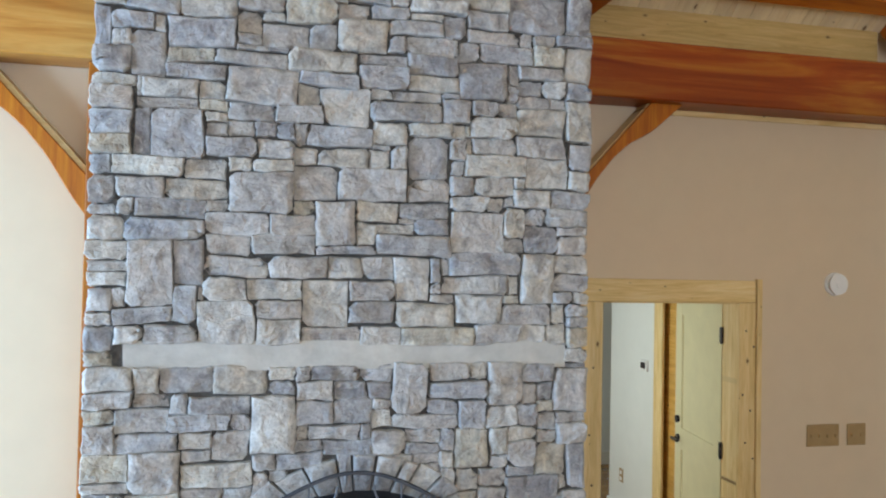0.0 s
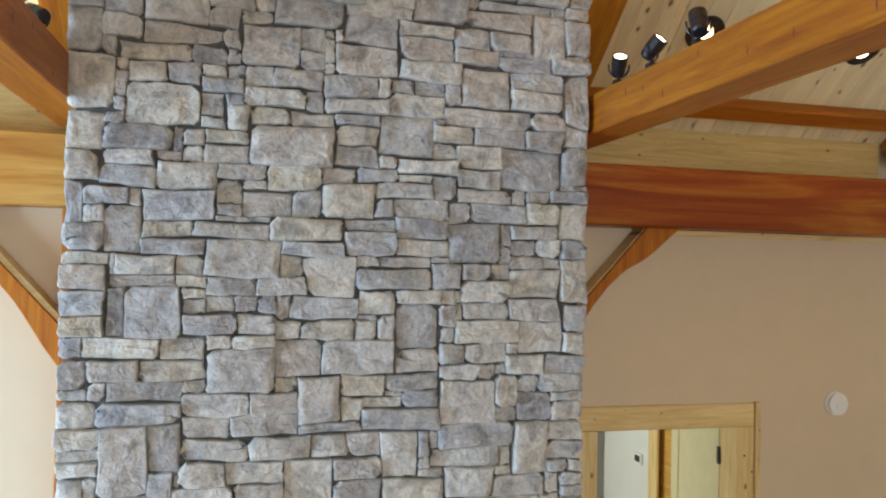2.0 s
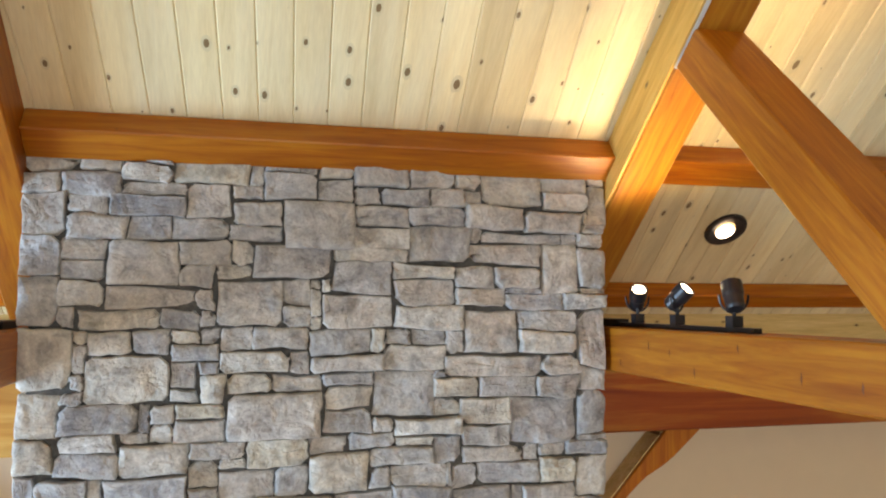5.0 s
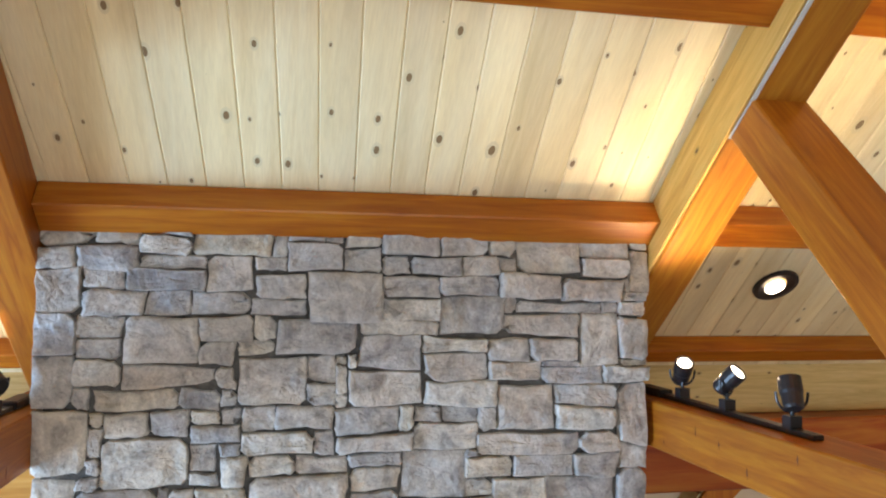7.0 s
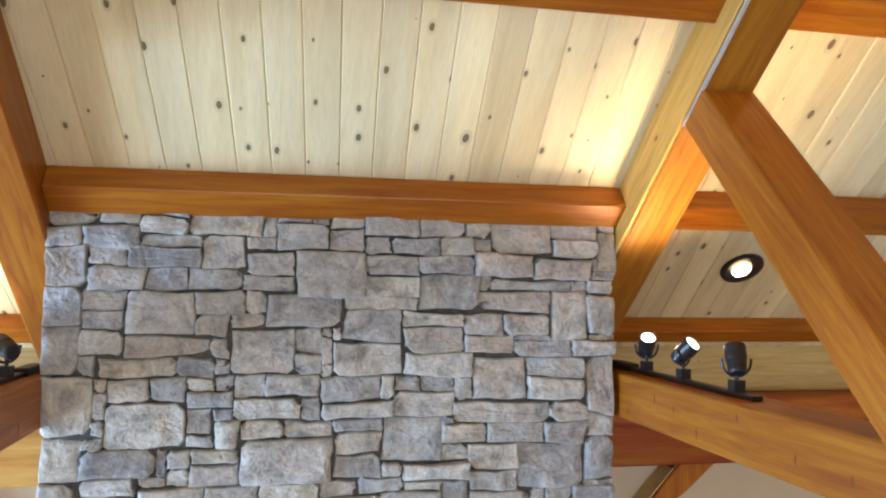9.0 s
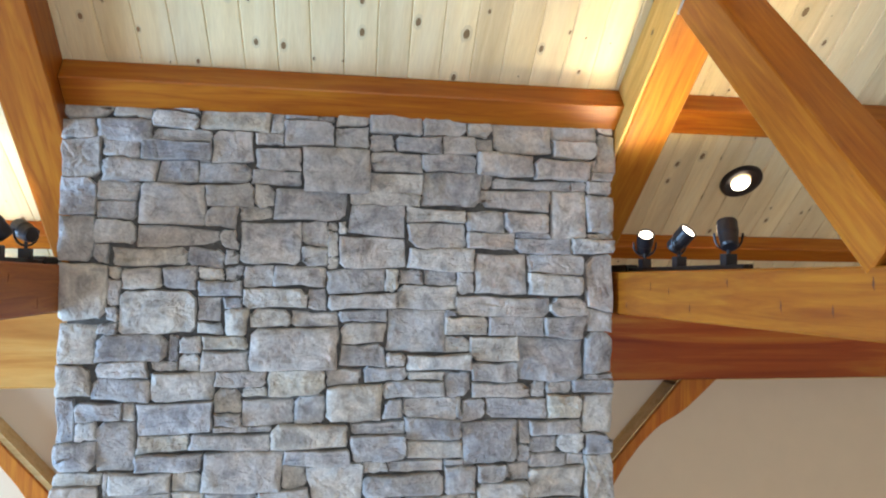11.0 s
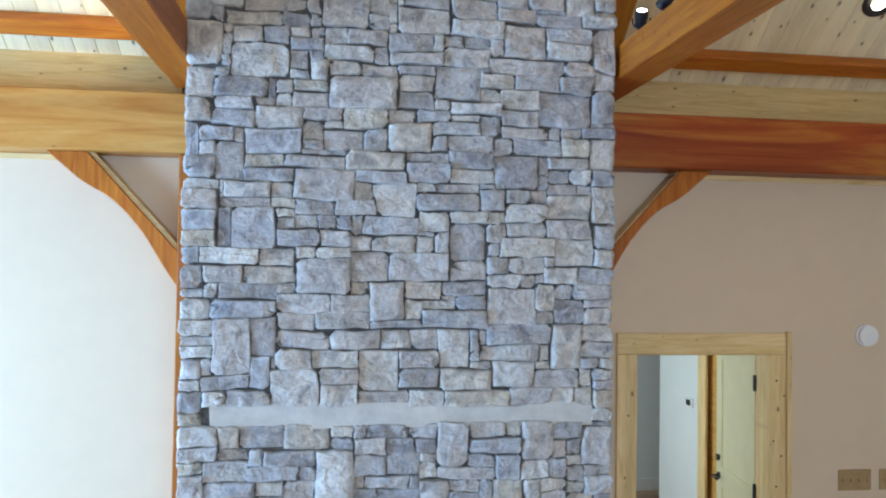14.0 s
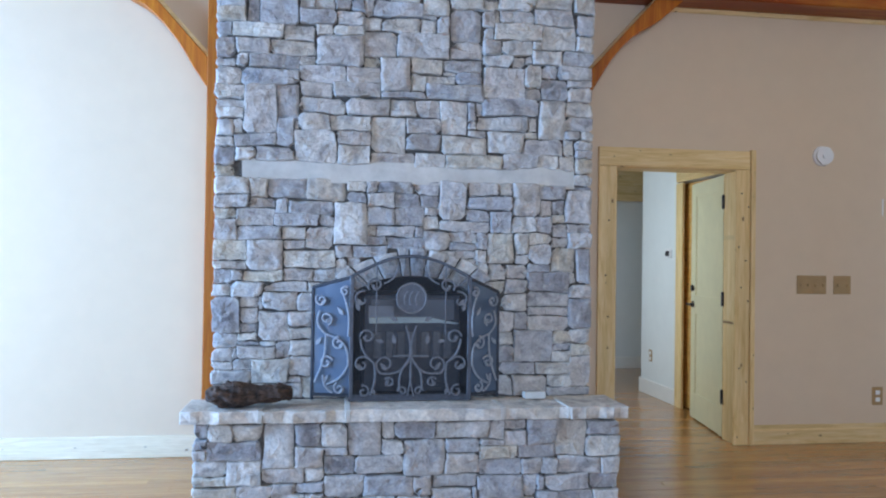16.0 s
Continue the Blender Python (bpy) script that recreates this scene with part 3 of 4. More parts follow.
def track(x, heads):
    t = thing("track_light", "black track light with three spot heads on the tie beam", "track light", group="track lights")
    bar = boxed(x - 0.018, 2.90, 3.791, x + 0.018, 3.97, 3.808, 0.002)
    part("track_bar", bar, BLACK, t)
    feed = boxed(x - 0.028, 3.80, 3.791, x + 0.028, 4.0, 3.822, 0.004)
    part("feed_box", feed, BLACK, t)
    for y, aim, *lamp in heads:
        spot_head(t, x, y, aim, *lamp)


track(1.525, [(3.675, (1.28, 2.85, 4.80), 38, 116), (3.37, (2.02, 2.45, 4.85), 56), (3.02, (1.66, 3.4, 4.6), 36)])
track(-0.88, [(3.66, (-1.6, 4.35, 4.25), 36), (3.38, (-1.7, 2.9, 4.9), 46), (2.93, (-1.9, 3.2, 5.4), 34)])


def downlight(x, y):
    t = thing("recessed_downlight", "round recessed ceiling light with a dark trim ring", "ceiling light", group="recessed lights")
    m = PITCH @ Matrix.Translation((x, (y - 3.70) / COS, 0))
    ring = bmesh.new()
    prof = [(0.105, -0.001), (0.103, -0.012), (0.084, -0.014), (0.050, -0.004)]
    rings = [[ring.verts.new((r * math.cos(a), r * math.sin(a), zz)) for a in (2 * math.pi * k / 32 for k in range(32))] for r, zz in prof]
    for r, s in zip(rings, rings[1:]):
        for k in range(32):
            ring.faces.new((r[k], r[(k + 1) % 32], s[(k + 1) % 32], s[k]))
    part("trim_ring", ring, BLACK, t).matrix_world = m
    lens = bmesh.new()
    cylinder(lens, 0.044, 0.044, 0.006, m @ pose(0.004, 0.014, -0.007), 28)
    part("lens", lens, LAMP, t, "glowing lens")
    data = bpy.data.lights.new("downlight", "SPOT")
    data.energy, data.color, data.spot_size, data.spot_blend, data.shadow_soft_size = 9, (1.0, 0.72, 0.42), radians(110), 0.8, 0.05
    lamp = new("downlight", data)
    lamp.matrix_world = Matrix.Translation(m @ Vector((0, 0, -0.03)))


downlight(2.225, 4.10)
downlight(3.215, 4.10)
downlight(-1.9, 4.10)

# ---- fireplace ----
CX0, CX1, FRONT, CTOP = -0.79, 1.41, 3.735, 4.46
HEARTH_TOP = 0.55
ARCH_X, ARCH_R, ARCH_RISE, SPRING = 0.34, 0.36, 0.155, 1.09


def arch_z(x, grow=0.0):
    s = min(1.0, abs(x - ARCH_X) / (ARCH_R + grow))
    return SPRING + (ARCH_RISE + grow) * math.sqrt(max(0.0, 1 - s * s))


def warp(u, v, seed=0.0):
    a = noise.noise(Vector((u * 5.5, v * 9.0, seed)))
    b = noise.noise(Vector((u * 11.0, v * 5.0, seed + 7.3)))
    return u + 0.006 * b, v + 0.007 * a


def stone_ring(u0, v0, u1, v1, rnd, seed, gap):
    """The outline of one stone: a rough quadrangle with slanting, bowed sides and knocked-off corners."""
    w, h = u1 - u0, v1 - v0
    slack = min(0.0145, 0.17 * min(w, h))
    corners = []
    for u, v in ((u0, v0), (u1, v0), (u1, v1), (u0, v1)):
        d = noise.noise_vector(Vector((u * 31.7, v * 29.3, seed)))
        corners.append((u + slack * 1.3 * d.x, v + slack * 1.3 * d.y))
    cuts = [(rnd.uniform(0.01, 0.06) if rnd.random() < 0.7 else rnd.uniform(0.10, 0.34)) * min(w, h, 0.09) for _ in range(4)]
    cu, cv = (u0 + u1) / 2, (v0 + v1) / 2
    out = []
    for k in range(4):
        (ax, ay), (bx, by) = corners[k], corners[(k + 1) % 4]
        length = math.hypot(bx - ax, by - ay)
        dx, dy = (bx - ax) / length, (by - ay) / length
        bow = rnd.uniform(-0.9, 1.0) * 0.020 * length
        stops = [cuts[k], length * rnd.uniform(0.24, 0.36), length * rnd.uniform(0.46, 0.58), length * rnd.uniform(0.70, 0.80), length - cuts[(k + 1) % 4]]
        for i, t in enumerate(stops):
            push = (0, 0.7, 1.0, 0.7, 0)[i] * bow + (rnd.uniform(-0.0042, 0.0042) if 0 < i < 4 else 0)
            u, v = warp(ax + dx * t + dy * push, ay + dy * t - dx * push, seed)
            shrink = gap + rnd.uniform(-0.0012, 0.0014)
            out.append((u - max(-1, min(1, (u - cu) / (w / 2))) * shrink, v - max(-1, min(1, (v - cv) / (h / 2))) * shrink))
    return out


def add_stone(bm, ring, place, rnd, base, proud):
    """A stone with a split face and worn arrises; place(u, v, d) gives the point d in front of the joint plane."""
    n = len(ring)
    cu, cv = sum(p[0] for p in ring) / n, sum(p[1] for p in ring) / n
    wide = max(p[0] for p in ring) - min(p[0] for p in ring)
    high = max(p[1] for p in ring) - min(p[1] for p in ring)
    tu, tv = rnd.uniform(-0.06, 0.06), rnd.uniform(-0.10, 0.10)
    cleft = rnd.uniform(0, 2 * math.pi)
    cx, cy, drop = math.cos(cleft), math.sin(cleft), rnd.choice((0.0, 0.06, 0.16, 0.30))
    start = rnd.uniform(0.0, 0.25) * min(wide, high)
    key = rnd.uniform(0, 50)

    def depth(u, v):
        lean = (u - cu) * cx + (v - cv) * cy
        d = proud + tu * (u - cu) + tv * (v - cv) - min(0.011, drop * max(0.0, lean - start))
        return d + 0.008 * noise.noise(Vector((u * 12, v * 12, key))) + 0.003 * noise.noise(Vector((u * 34, v * 34, key)))

    def row(inset, sink, jitter):
        su, sv = max(0.05, 1 - 2 * inset / wide), max(0.05, 1 - 2 * inset / high)
        out = []
        for u, v in ring:
            uu, vv = cu + (u - cu) * su, cv + (v - cv) * sv
            out.append(bm.verts.new(place(uu, vv, depth(uu, vv) - sink + rnd.uniform(-jitter, jitter))))
        return out
    small = min(wide, high)
    e = min(0.0046, small * 0.085)
    split = rnd.random() < 0.5
    loose = 0.0017 if split else 0.0008
    rows = [[bm.verts.new(place(u, v, base)) for u, v in ring], row(0.0, 0.0085, 0.0035), row(e, 0.0006, 0.0016), row(small * 0.20, 0.0, loose),
            row(small * 0.36, 0.0, loose)]
    for level, (a, b) in enumerate(zip(rows, rows[1:])):
        for k in range(n):
            bm.faces.new((a[k], a[(k + 1) % n], b[(k + 1) % n], b[k])).smooth = level > 1 and not split
    cu, cv = cu + rnd.uniform(-0.08, 0.08) * wide, cv + rnd.uniform(-0.08, 0.08) * high
    top = bm.verts.new(place(cu, cv, depth(cu, cv)))
    for k in range(n):
        bm.faces.new((rows[-1][k], rows[-1][(k + 1) % n], top)).smooth = not split


def pack(width, height, cell, taken, rnd, reserved=(), wide=(4, 10)):
    """Fills a face with rectangles of uneven sizes; taken(u, v) is true where no stone goes, reserved are the stones laid first."""
    nu, nv = int(round(width / cell)), int(round(height / cell))
    unit = max(1, round(0.025 / cell))
    grid = [[bool(taken((i + 0.5) * cell, (j + 0.5) * cell)) for i in range(nu)] for j in range(nv)]
    laid = []

    def share(i0, j0, i1, j1):
        if i0 < 0 or j0 < 0 or i1 > nu or j1 > nv:
            return 1.0
        cells = [grid[j][i] for j in range(j0, j1) for i in range(i0, i1)]
        return sum(cells) / len(cells) if cells else 1.0

    def fill(i0, j0, i1, j1):
        for j in range(j0, j1):
            for i in range(i0, i1):
                grid[j][i] = True

    def sides(i0, j0, i1, j1, g):
        return [(i0 - g, j0, i0, j1), (i0, j0 - g, i1, j0), (i1, j0, i1 + g, j1), (i0, j1, i1, j1 + g)]
    for u0, v0, u1, v1 in reserved:
        r = [max(0, round(u0 / cell)), max(0, round(v0 / cell)), min(nu, round(u1 / cell)), min(nv, round(v1 / cell))]
        for _ in range(10):
            if r[2] - r[0] < 2 or r[3] - r[1] < 2 or share(*r) == 0:
                break
            i0, j0, i1, j1 = r
            strips = [(i0, j0, i0 + 1, j1), (i0, j0, i1, j0 + 1), (i1 - 1, j0, i1, j1), (i0, j1 - 1, i1, j1)]
            worst = max(range(4), key=lambda k: share(*strips[k]))
            r[worst] += 1 if worst < 2 else -1
        if r[2] - r[0] >= 2 and r[3] - r[1] >= 2 and share(*r) == 0:
            fill(*r)
            laid.append(r)
    # a stone grows over a narrow gap to its neighbour
    for limit in (1, 2, 3):
        for r in laid:
            for k in range(4):
                for g in range(1, limit + 1):
                    gap = sides(*r, g)[k]
                    if share(*gap) > 0:
                        break
                    beyond = sides(*r, g + 1)[k]
                    if share(*beyond) * (g + 1) > 0.6:
                        fill(*gap)
                        r[k] += -g if k < 2 else g
                        break
    for j in range(nv):
        for i in range(nu):
            if grid[j][i]:
                continue
            run = 0
            while i + run < nu and not grid[j][i + run] and run < 16 * unit:
                run += 1
            h = unit * rnd.choice((2, 2, 3, 3, 3, 4, 4)) + rnd.choice((0, unit - 1))
            beside = 0
            while i > 0 and j + beside < nv and beside < 8 * unit and grid[j + beside][i - 1]:
                beside += 1
            if 2 * unit <= beside <= 5 * unit and rnd.random() < 0.6:
                h = beside
            w = min(run, max(wide[0] * unit, min(wide[1] * unit, round(h * rnd.uniform(1.15, 3.1)))))
            if run - w < 3 * unit:
                w = run if run <= (wide[1] + 2) * unit else run // 2
            rise = 0
            while j + rise < nv and rise < 9 * unit and not any(grid[j + rise][i + k] for k in range(w)):
                rise += 1
            if w < 4 * unit and 2 * unit <= beside <= 5 * unit:
                h = beside
            h = min(rise, h)
            if rise - h < 2 * unit and rise <= 6 * unit:
                h = rise
            if w < 2 * unit:
                h = min(h, 4 * unit)
            r = [i, j, i + w, j + h]
            fill(*r)
            laid.append(r)
    return [tuple(c * cell for c in r) for r in laid if min(r[2] - r[0], r[3] - r[1]) * cell > 0.02]


def joined(name, rects, place, rnd, seed, parent, gap=0.0021):
    bm = bmesh.new()
    for r in rects:
        add_stone(bm, stone_ring(*r, rnd, seed, gap), place, rnd, -0.05, rnd.uniform(0.006, 0.03))
    ob = part(name, bm, STONE, parent)
    ob["kind"] = "stuff"
    return ob


fireplace = thing("stone_fireplace", "tall grey and tan fieldstone fireplace with arched firebox", "fireplace")
B0 = FRONT + 0.026
n = 16
arch = [(ARCH_X - ARCH_R + 2 * ARCH_R * i / n) for i in range(n + 1)]
outline = [(CX0 + 0.03, 0.545), (arch[0], 0.545)] + [(x, arch_z(x)) for x in arch] + [(arch[-1], 0.545), (CX1 - 0.03, 0.545), (CX1 - 0.03, CTOP), (CX0 + 0.03, CTOP)]
part("mortar_core", prism([(x, B0, z) for x, z in outline], (0, 4.40 - B0, 0)), MORTAR, fireplace, "grey recessed mortar core")
part("core_back", boxed(CX0 + 0.03, 4.401, 0, CX1 - 0.03, 4.687, CTOP), MORTAR, fireplace)
part("core_base", boxed(CX0 + 0.03, B0, 0, CX1 - 0.03, 4.40, 0.544), MORTAR, fireplace)

slot = boxed(-0.64, B0 - 0.018, 1.780, 1.30, B0 + 0.02, 1.905)
bmesh.ops.subdivide_edges(slot, edges=slot.edges[:], cuts=12, use_grid_fill=True)
rough(slot, 0.004, 9)
part("mantel_slot", slot, PLASTER, fireplace, "pale mortar band left for a mantel shelf")

# the larger stones of the face, band by band from the top: left, bottom, right, top
CROWN_STONES = [(0.37, 4.34, 0.59, 4.41), (-0.29, 4.32, -0.02, 4.40), (0.88, 4.30, 1.14, 4.40), (0.03, 4.28, 0.23, 4.37),
                (0.47, 4.26, 0.67, 4.34), (1.10, 4.26, 1.32, 4.34), (1.33, 4.21, 1.43, 4.37), (-0.24, 4.21, -0.08, 4.33),
                (-0.50, 4.20, -0.24, 4.27), (0.81, 4.19, 1.06, 4.27), (0.58, 4.19, 0.81, 4.27), (1.06, 4.18, 1.31, 4.26),
                (0.37, 4.18, 0.58, 4.26), (-0.08, 4.18, 0.10, 4.26), (-0.78, 4.12, -0.64, 4.28), (0.10, 4.10, 0.37, 4.27),
                (-0.29, 4.12, -0.09, 4.21), (0.89, 4.13, 1.22, 4.19), (-0.63, 4.11, -0.44, 4.20), (-0.10, 4.11, 0.10, 4.19),
                (0.57, 4.04, 0.84, 4.19), (0.84, 4.04, 1.14, 4.12), (-0.26, 4.03, -0.08, 4.11), (0.29, 4.04, 0.57, 4.10)]
HIGH_STONES = [(-0.78, 3.97, -0.66, 4.12), (0.00, 3.98, 0.29, 4.09), (1.30, 3.95, 1.41, 4.11), (-0.51, 3.94, -0.26, 4.11),
               (1.14, 3.92, 1.30, 4.13), (0.52, 3.98, 0.77, 4.04), (0.77, 3.96, 0.94, 4.04), (0.94, 3.95, 1.13, 4.02),
               (0.20, 3.93, 0.53, 4.03), (0.51, 3.87, 0.79, 3.98), (-0.67, 3.87, -0.48, 3.96), (0.79, 3.87, 0.99, 3.95),
               (0.99, 3.86, 1.22, 3.95), (-0.48, 3.86, -0.20, 3.94), (-0.14, 3.80, 0.11, 3.98), (-0.77, 3.81, -0.67, 3.97),
               (0.25, 3.79, 0.51, 3.93), (0.52, 3.79, 0.81, 3.88), (-0.60, 3.79, -0.33, 3.87), (1.03, 3.77, 1.28, 3.86),
               (0.81, 3.69, 1.03, 3.86), (0.00, 3.71, 0.21, 3.80), (1.28, 3.63, 1.40, 3.86), (0.20, 3.69, 0.44, 3.80)]
UPPER_STONES = [(-0.76, 3.61, -0.62, 3.80), (0.50, 3.63, 0.73, 3.72), (-0.11, 3.63, 0.13, 3.71), (0.21, 3.62, 0.50, 3.69),
                (0.73, 3.60, 1.13, 3.70), (-0.56, 3.54, -0.29, 3.70), (0.06, 3.55, 0.26, 3.63), (0.69, 3.51, 0.87, 3.60),
                (0.45, 3.45, 0.69, 3.62), (0.26, 3.49, 0.44, 3.58), (-0.80, 3.41, -0.65, 3.58), (-0.65, 3.44, -0.39, 3.53),
                (0.80, 3.41, 1.00, 3.54), (-0.09, 3.39, 0.26, 3.55), (1.29, 3.36, 1.40, 3.54), (0.26, 3.40, 0.46, 3.49),
                (-0.27, 3.39, -0.08, 3.46), (1.00, 3.34, 1.28, 3.51), (0.53, 3.37, 0.80, 3.45), (-0.67, 3.36, -0.46, 3.43),
                (0.36, 3.34, 0.54, 3.44), (0.79, 3.33, 1.00, 3.41), (-0.22, 3.32, -0.01, 3.39), (-0.80, 3.29, -0.67, 3.41)]
SHOULDER_STONES = [(-0.45, 3.30, -0.22, 3.39), (-0.01, 3.29, 0.21, 3.38), (-0.66, 3.28, -0.45, 3.36), (0.68, 3.27, 0.85, 3.37),
                   (0.43, 3.27, 0.69, 3.36), (0.84, 3.26, 1.05, 3.33), (0.21, 3.18, 0.43, 3.33), (-0.72, 3.20, -0.55, 3.28),
                   (0.52, 3.19, 0.74, 3.27), (-0.12, 3.18, 0.09, 3.27), (-0.50, 3.15, -0.21, 3.30), (0.86, 3.17, 1.12, 3.26),
                   (-0.80, 3.12, -0.72, 3.29), (1.27, 3.11, 1.38, 3.27), (0.53, 3.10, 0.76, 3.19), (0.01, 3.08, 0.30, 3.19),
                   (-0.64, 3.05, -0.50, 3.20), (-0.30, 3.09, 0.00, 3.16), (0.76, 3.00, 1.00, 3.17), (0.31, 3.02, 0.53, 3.12),
                   (0.53, 3.02, 0.76, 3.11), (0.05, 3.02, 0.31, 3.09), (-0.25, 2.93, 0.05, 3.08), (-0.59, 2.93, -0.36, 3.01)]
MIDDLE_STONES = [(0.15, 2.85, 0.36, 3.01), (1.29, 2.83, 1.39, 3.02), (0.36, 2.88, 0.68, 2.97), (1.05, 2.85, 1.27, 2.98),
                 (-0.62, 2.87, -0.36, 2.95), (-0.24, 2.85, -0.06, 2.93), (-0.05, 2.85, 0.15, 2.93), (0.82, 2.85, 1.05, 2.92),
                 (0.53, 2.81, 0.74, 2.88), (0.37, 2.77, 0.53, 2.88), (0.09, 2.75, 0.35, 2.85), (1.05, 2.75, 1.30, 2.85),
                 (0.84, 2.75, 1.05, 2.83), (-0.55, 2.69, -0.34, 2.87), (-0.63, 2.69, -0.54, 2.87), (-0.33, 2.69, -0.11, 2.77),
                 (0.13, 2.68, 0.36, 2.75), (0.53, 2.62, 0.72, 2.81), (0.80, 2.65, 1.06, 2.75), (1.08, 2.60, 1.30, 2.75),
                 (-0.42, 2.59, -0.24, 2.68), (-0.70, 2.59, -0.42, 2.68), (0.23, 2.53, 0.53, 2.66), (0.03, 2.51, 0.22, 2.66)]
OVER_MANTEL_STONES = [(-0.45, 2.52, -0.24, 2.60), (1.03, 2.51, 1.21, 2.59), (-0.69, 2.50, -0.49, 2.59), (-0.24, 2.45, 0.03, 2.62),
                      (0.50, 2.45, 0.74, 2.53), (0.31, 2.43, 0.50, 2.52), (-0.61, 2.43, -0.33, 2.51), (-0.05, 2.36, 0.14, 2.52),
                      (0.14, 2.33, 0.31, 2.52), (-0.33, 2.36, -0.06, 2.45), (0.74, 2.31, 0.98, 2.49), (-0.65, 2.33, -0.34, 2.42),
                      (1.08, 2.30, 1.25, 2.44), (0.40, 2.27, 0.74, 2.37), (-0.14, 2.28, 0.14, 2.36), (-0.33, 2.26, -0.14, 2.35),
                      (0.70, 2.20, 1.07, 2.30), (-0.45, 2.15, -0.33, 2.32), (-0.06, 2.18, 0.18, 2.28), (-0.33, 2.17, -0.06, 2.26),
                      (-0.63, 2.06, -0.45, 2.32), (1.07, 2.07, 1.23, 2.30), (0.48, 2.07, 0.65, 2.25), (0.70, 2.12, 1.01, 2.20)]
UNDER_MANTEL_STONES = [(-0.15, 2.09, 0.07, 2.17), (-0.34, 2.08, -0.15, 2.16), (-0.47, 1.99, -0.35, 2.14), (0.08, 1.96, 0.29, 2.18),
                       (1.01, 1.98, 1.22, 2.12), (0.77, 1.98, 0.99, 2.11), (-0.10, 2.00, 0.08, 2.08), (0.29, 1.98, 0.48, 2.07),
                       (0.46, 1.96, 0.76, 2.07), (-0.69, 1.97, -0.47, 2.05), (-0.36, 1.90, -0.12, 2.08), (-0.11, 1.90, 0.09, 2.00),
                       (-0.57, 1.90, -0.37, 1.99), (0.52, 1.90, 0.86, 1.98), (0.12, 1.72, 0.34, 1.78), (-0.28, 1.69, -0.05, 1.79),
                       (-0.50, 1.69, -0.28, 1.77), (0.92, 1.61, 1.09, 1.78), (0.65, 1.64, 0.92, 1.72), (1.25, 1.57, 1.40, 1.78),
                       (0.48, 1.59, 0.65, 1.76), (-0.79, 1.63, -0.60, 1.70), (-0.38, 1.60, -0.13, 1.68), (0.06, 1.54, 0.24, 1.65)]
FOOT_STONES = [(-0.67, 1.53, -0.45, 1.62), (0.79, 1.51, 0.93, 1.64), (0.49, 1.51, 0.78, 1.58), (-0.14, 1.42, 0.06, 1.67),
               (0.12, 1.47, 0.35, 1.55), (-0.67, 1.45, -0.41, 1.53), (-0.28, 1.40, -0.15, 1.52), (0.77, 1.33, 0.94, 1.51),
               (-0.60, 1.28, -0.40, 1.45), (1.16, 1.27, 1.31, 1.43), (1.31, 1.21, 1.41, 1.42), (-0.63, 1.21, -0.40, 1.29),
               (-0.69, 1.12, -0.52, 1.21), (-0.51, 1.05, -0.32, 1.15), (1.27, 0.95, 1.42, 1.13), (-0.78, 0.92, -0.64, 1.12),
               (1.02, 0.96, 1.27, 1.03), (-0.54, 0.87, -0.37, 1.05), (0.94, 0.75, 1.17, 0.94), (-0.65, 0.77, -0.44, 0.85),
               (-0.36, 0.67, -0.23, 0.79), (0.85, 0.68, 1.07, 0.75), (-0.56, 0.64, -0.36, 0.77), (1.29, 0.60, 1.42, 0.79)]
CELL = 0.0125


def no_stone(u, v):
    x, z = CX0 + u, HEARTH_TOP + v
    if -0.675 < x < 1.30 and 1.80 < z < 1.89:
        return True
    x, z = ARCH_X + (math.floor((x - ARCH_X) / 0.075) + 0.5) * 0.075, (math.floor(z / 0.05) + 0.5) * 0.05
    return abs(x - ARCH_X) < ARCH_R + 0.14 and z < arch_z(x, 0.14) and (z > SPRING - 0.02 or abs(x - ARCH_X) < ARCH_R)


rnd = random.Random(11)
reserved = [(a - CX0, b - HEARTH_TOP, c - CX0, d - HEARTH_TOP) for band in (CROWN_STONES, HIGH_STONES, UPPER_STONES, SHOULDER_STONES, MIDDLE_STONES, OVER_MANTEL_STONES, UNDER_MANTEL_STONES, FOOT_STONES) for a, b, c, d in band]
rects = pack(CX1 - CX0, 3.8875, CELL, no_stone, rnd, reserved)
front_place = lambda u, v, d: (CX0 + u, FRONT + 0.02 - d, HEARTH_TOP + v)
spare = []
for i, r in enumerate(sorted(rects, key=lambda r: -(r[2] - r[0]) * (r[3] - r[1]))):
    if i >= 330:
        spare.append(r)
        continue
    bm = bmesh.new()
    add_stone(bm, stone_ring(*r, rnd, 2.0, 0.0021), front_place, rnd, -0.05, rnd.uniform(0.010, 0.042))
    part("stone", bm, STONE, fireplace)
if spare:
    joined("stonework", spare, front_place, rnd, 2.0, fireplace)
# stones of the arch
angles = [6, 27, 43, 58, 67, 81, 93, 101, 118, 136, 152, 174]
for a0, a1 in zip(angles, angles[1:]):
    ring = []
    for r, seq in ((0.006, (a0 + 0.6, (a0 + a1) / 2, a1 - 0.6)), (0.163 + rnd.uniform(-0.03, 0.012), (a1 - 0.7, (a0 + a1) / 2, a0 + 0.7))):
        for a in seq:
            c, s = math.cos(radians(a)), math.sin(radians(a))
            ring.append((ARCH_X + (ARCH_R + r) * c - CX0, SPRING - 0.0 + (ARCH_RISE + r) * s - HEARTH_TOP))
    bm = bmesh.new()
    add_stone(bm, ring, front_place, rnd, -0.09, rnd.uniform(0.02, 0.04))
    part("arch_stone", bm, STONE, fireplace)
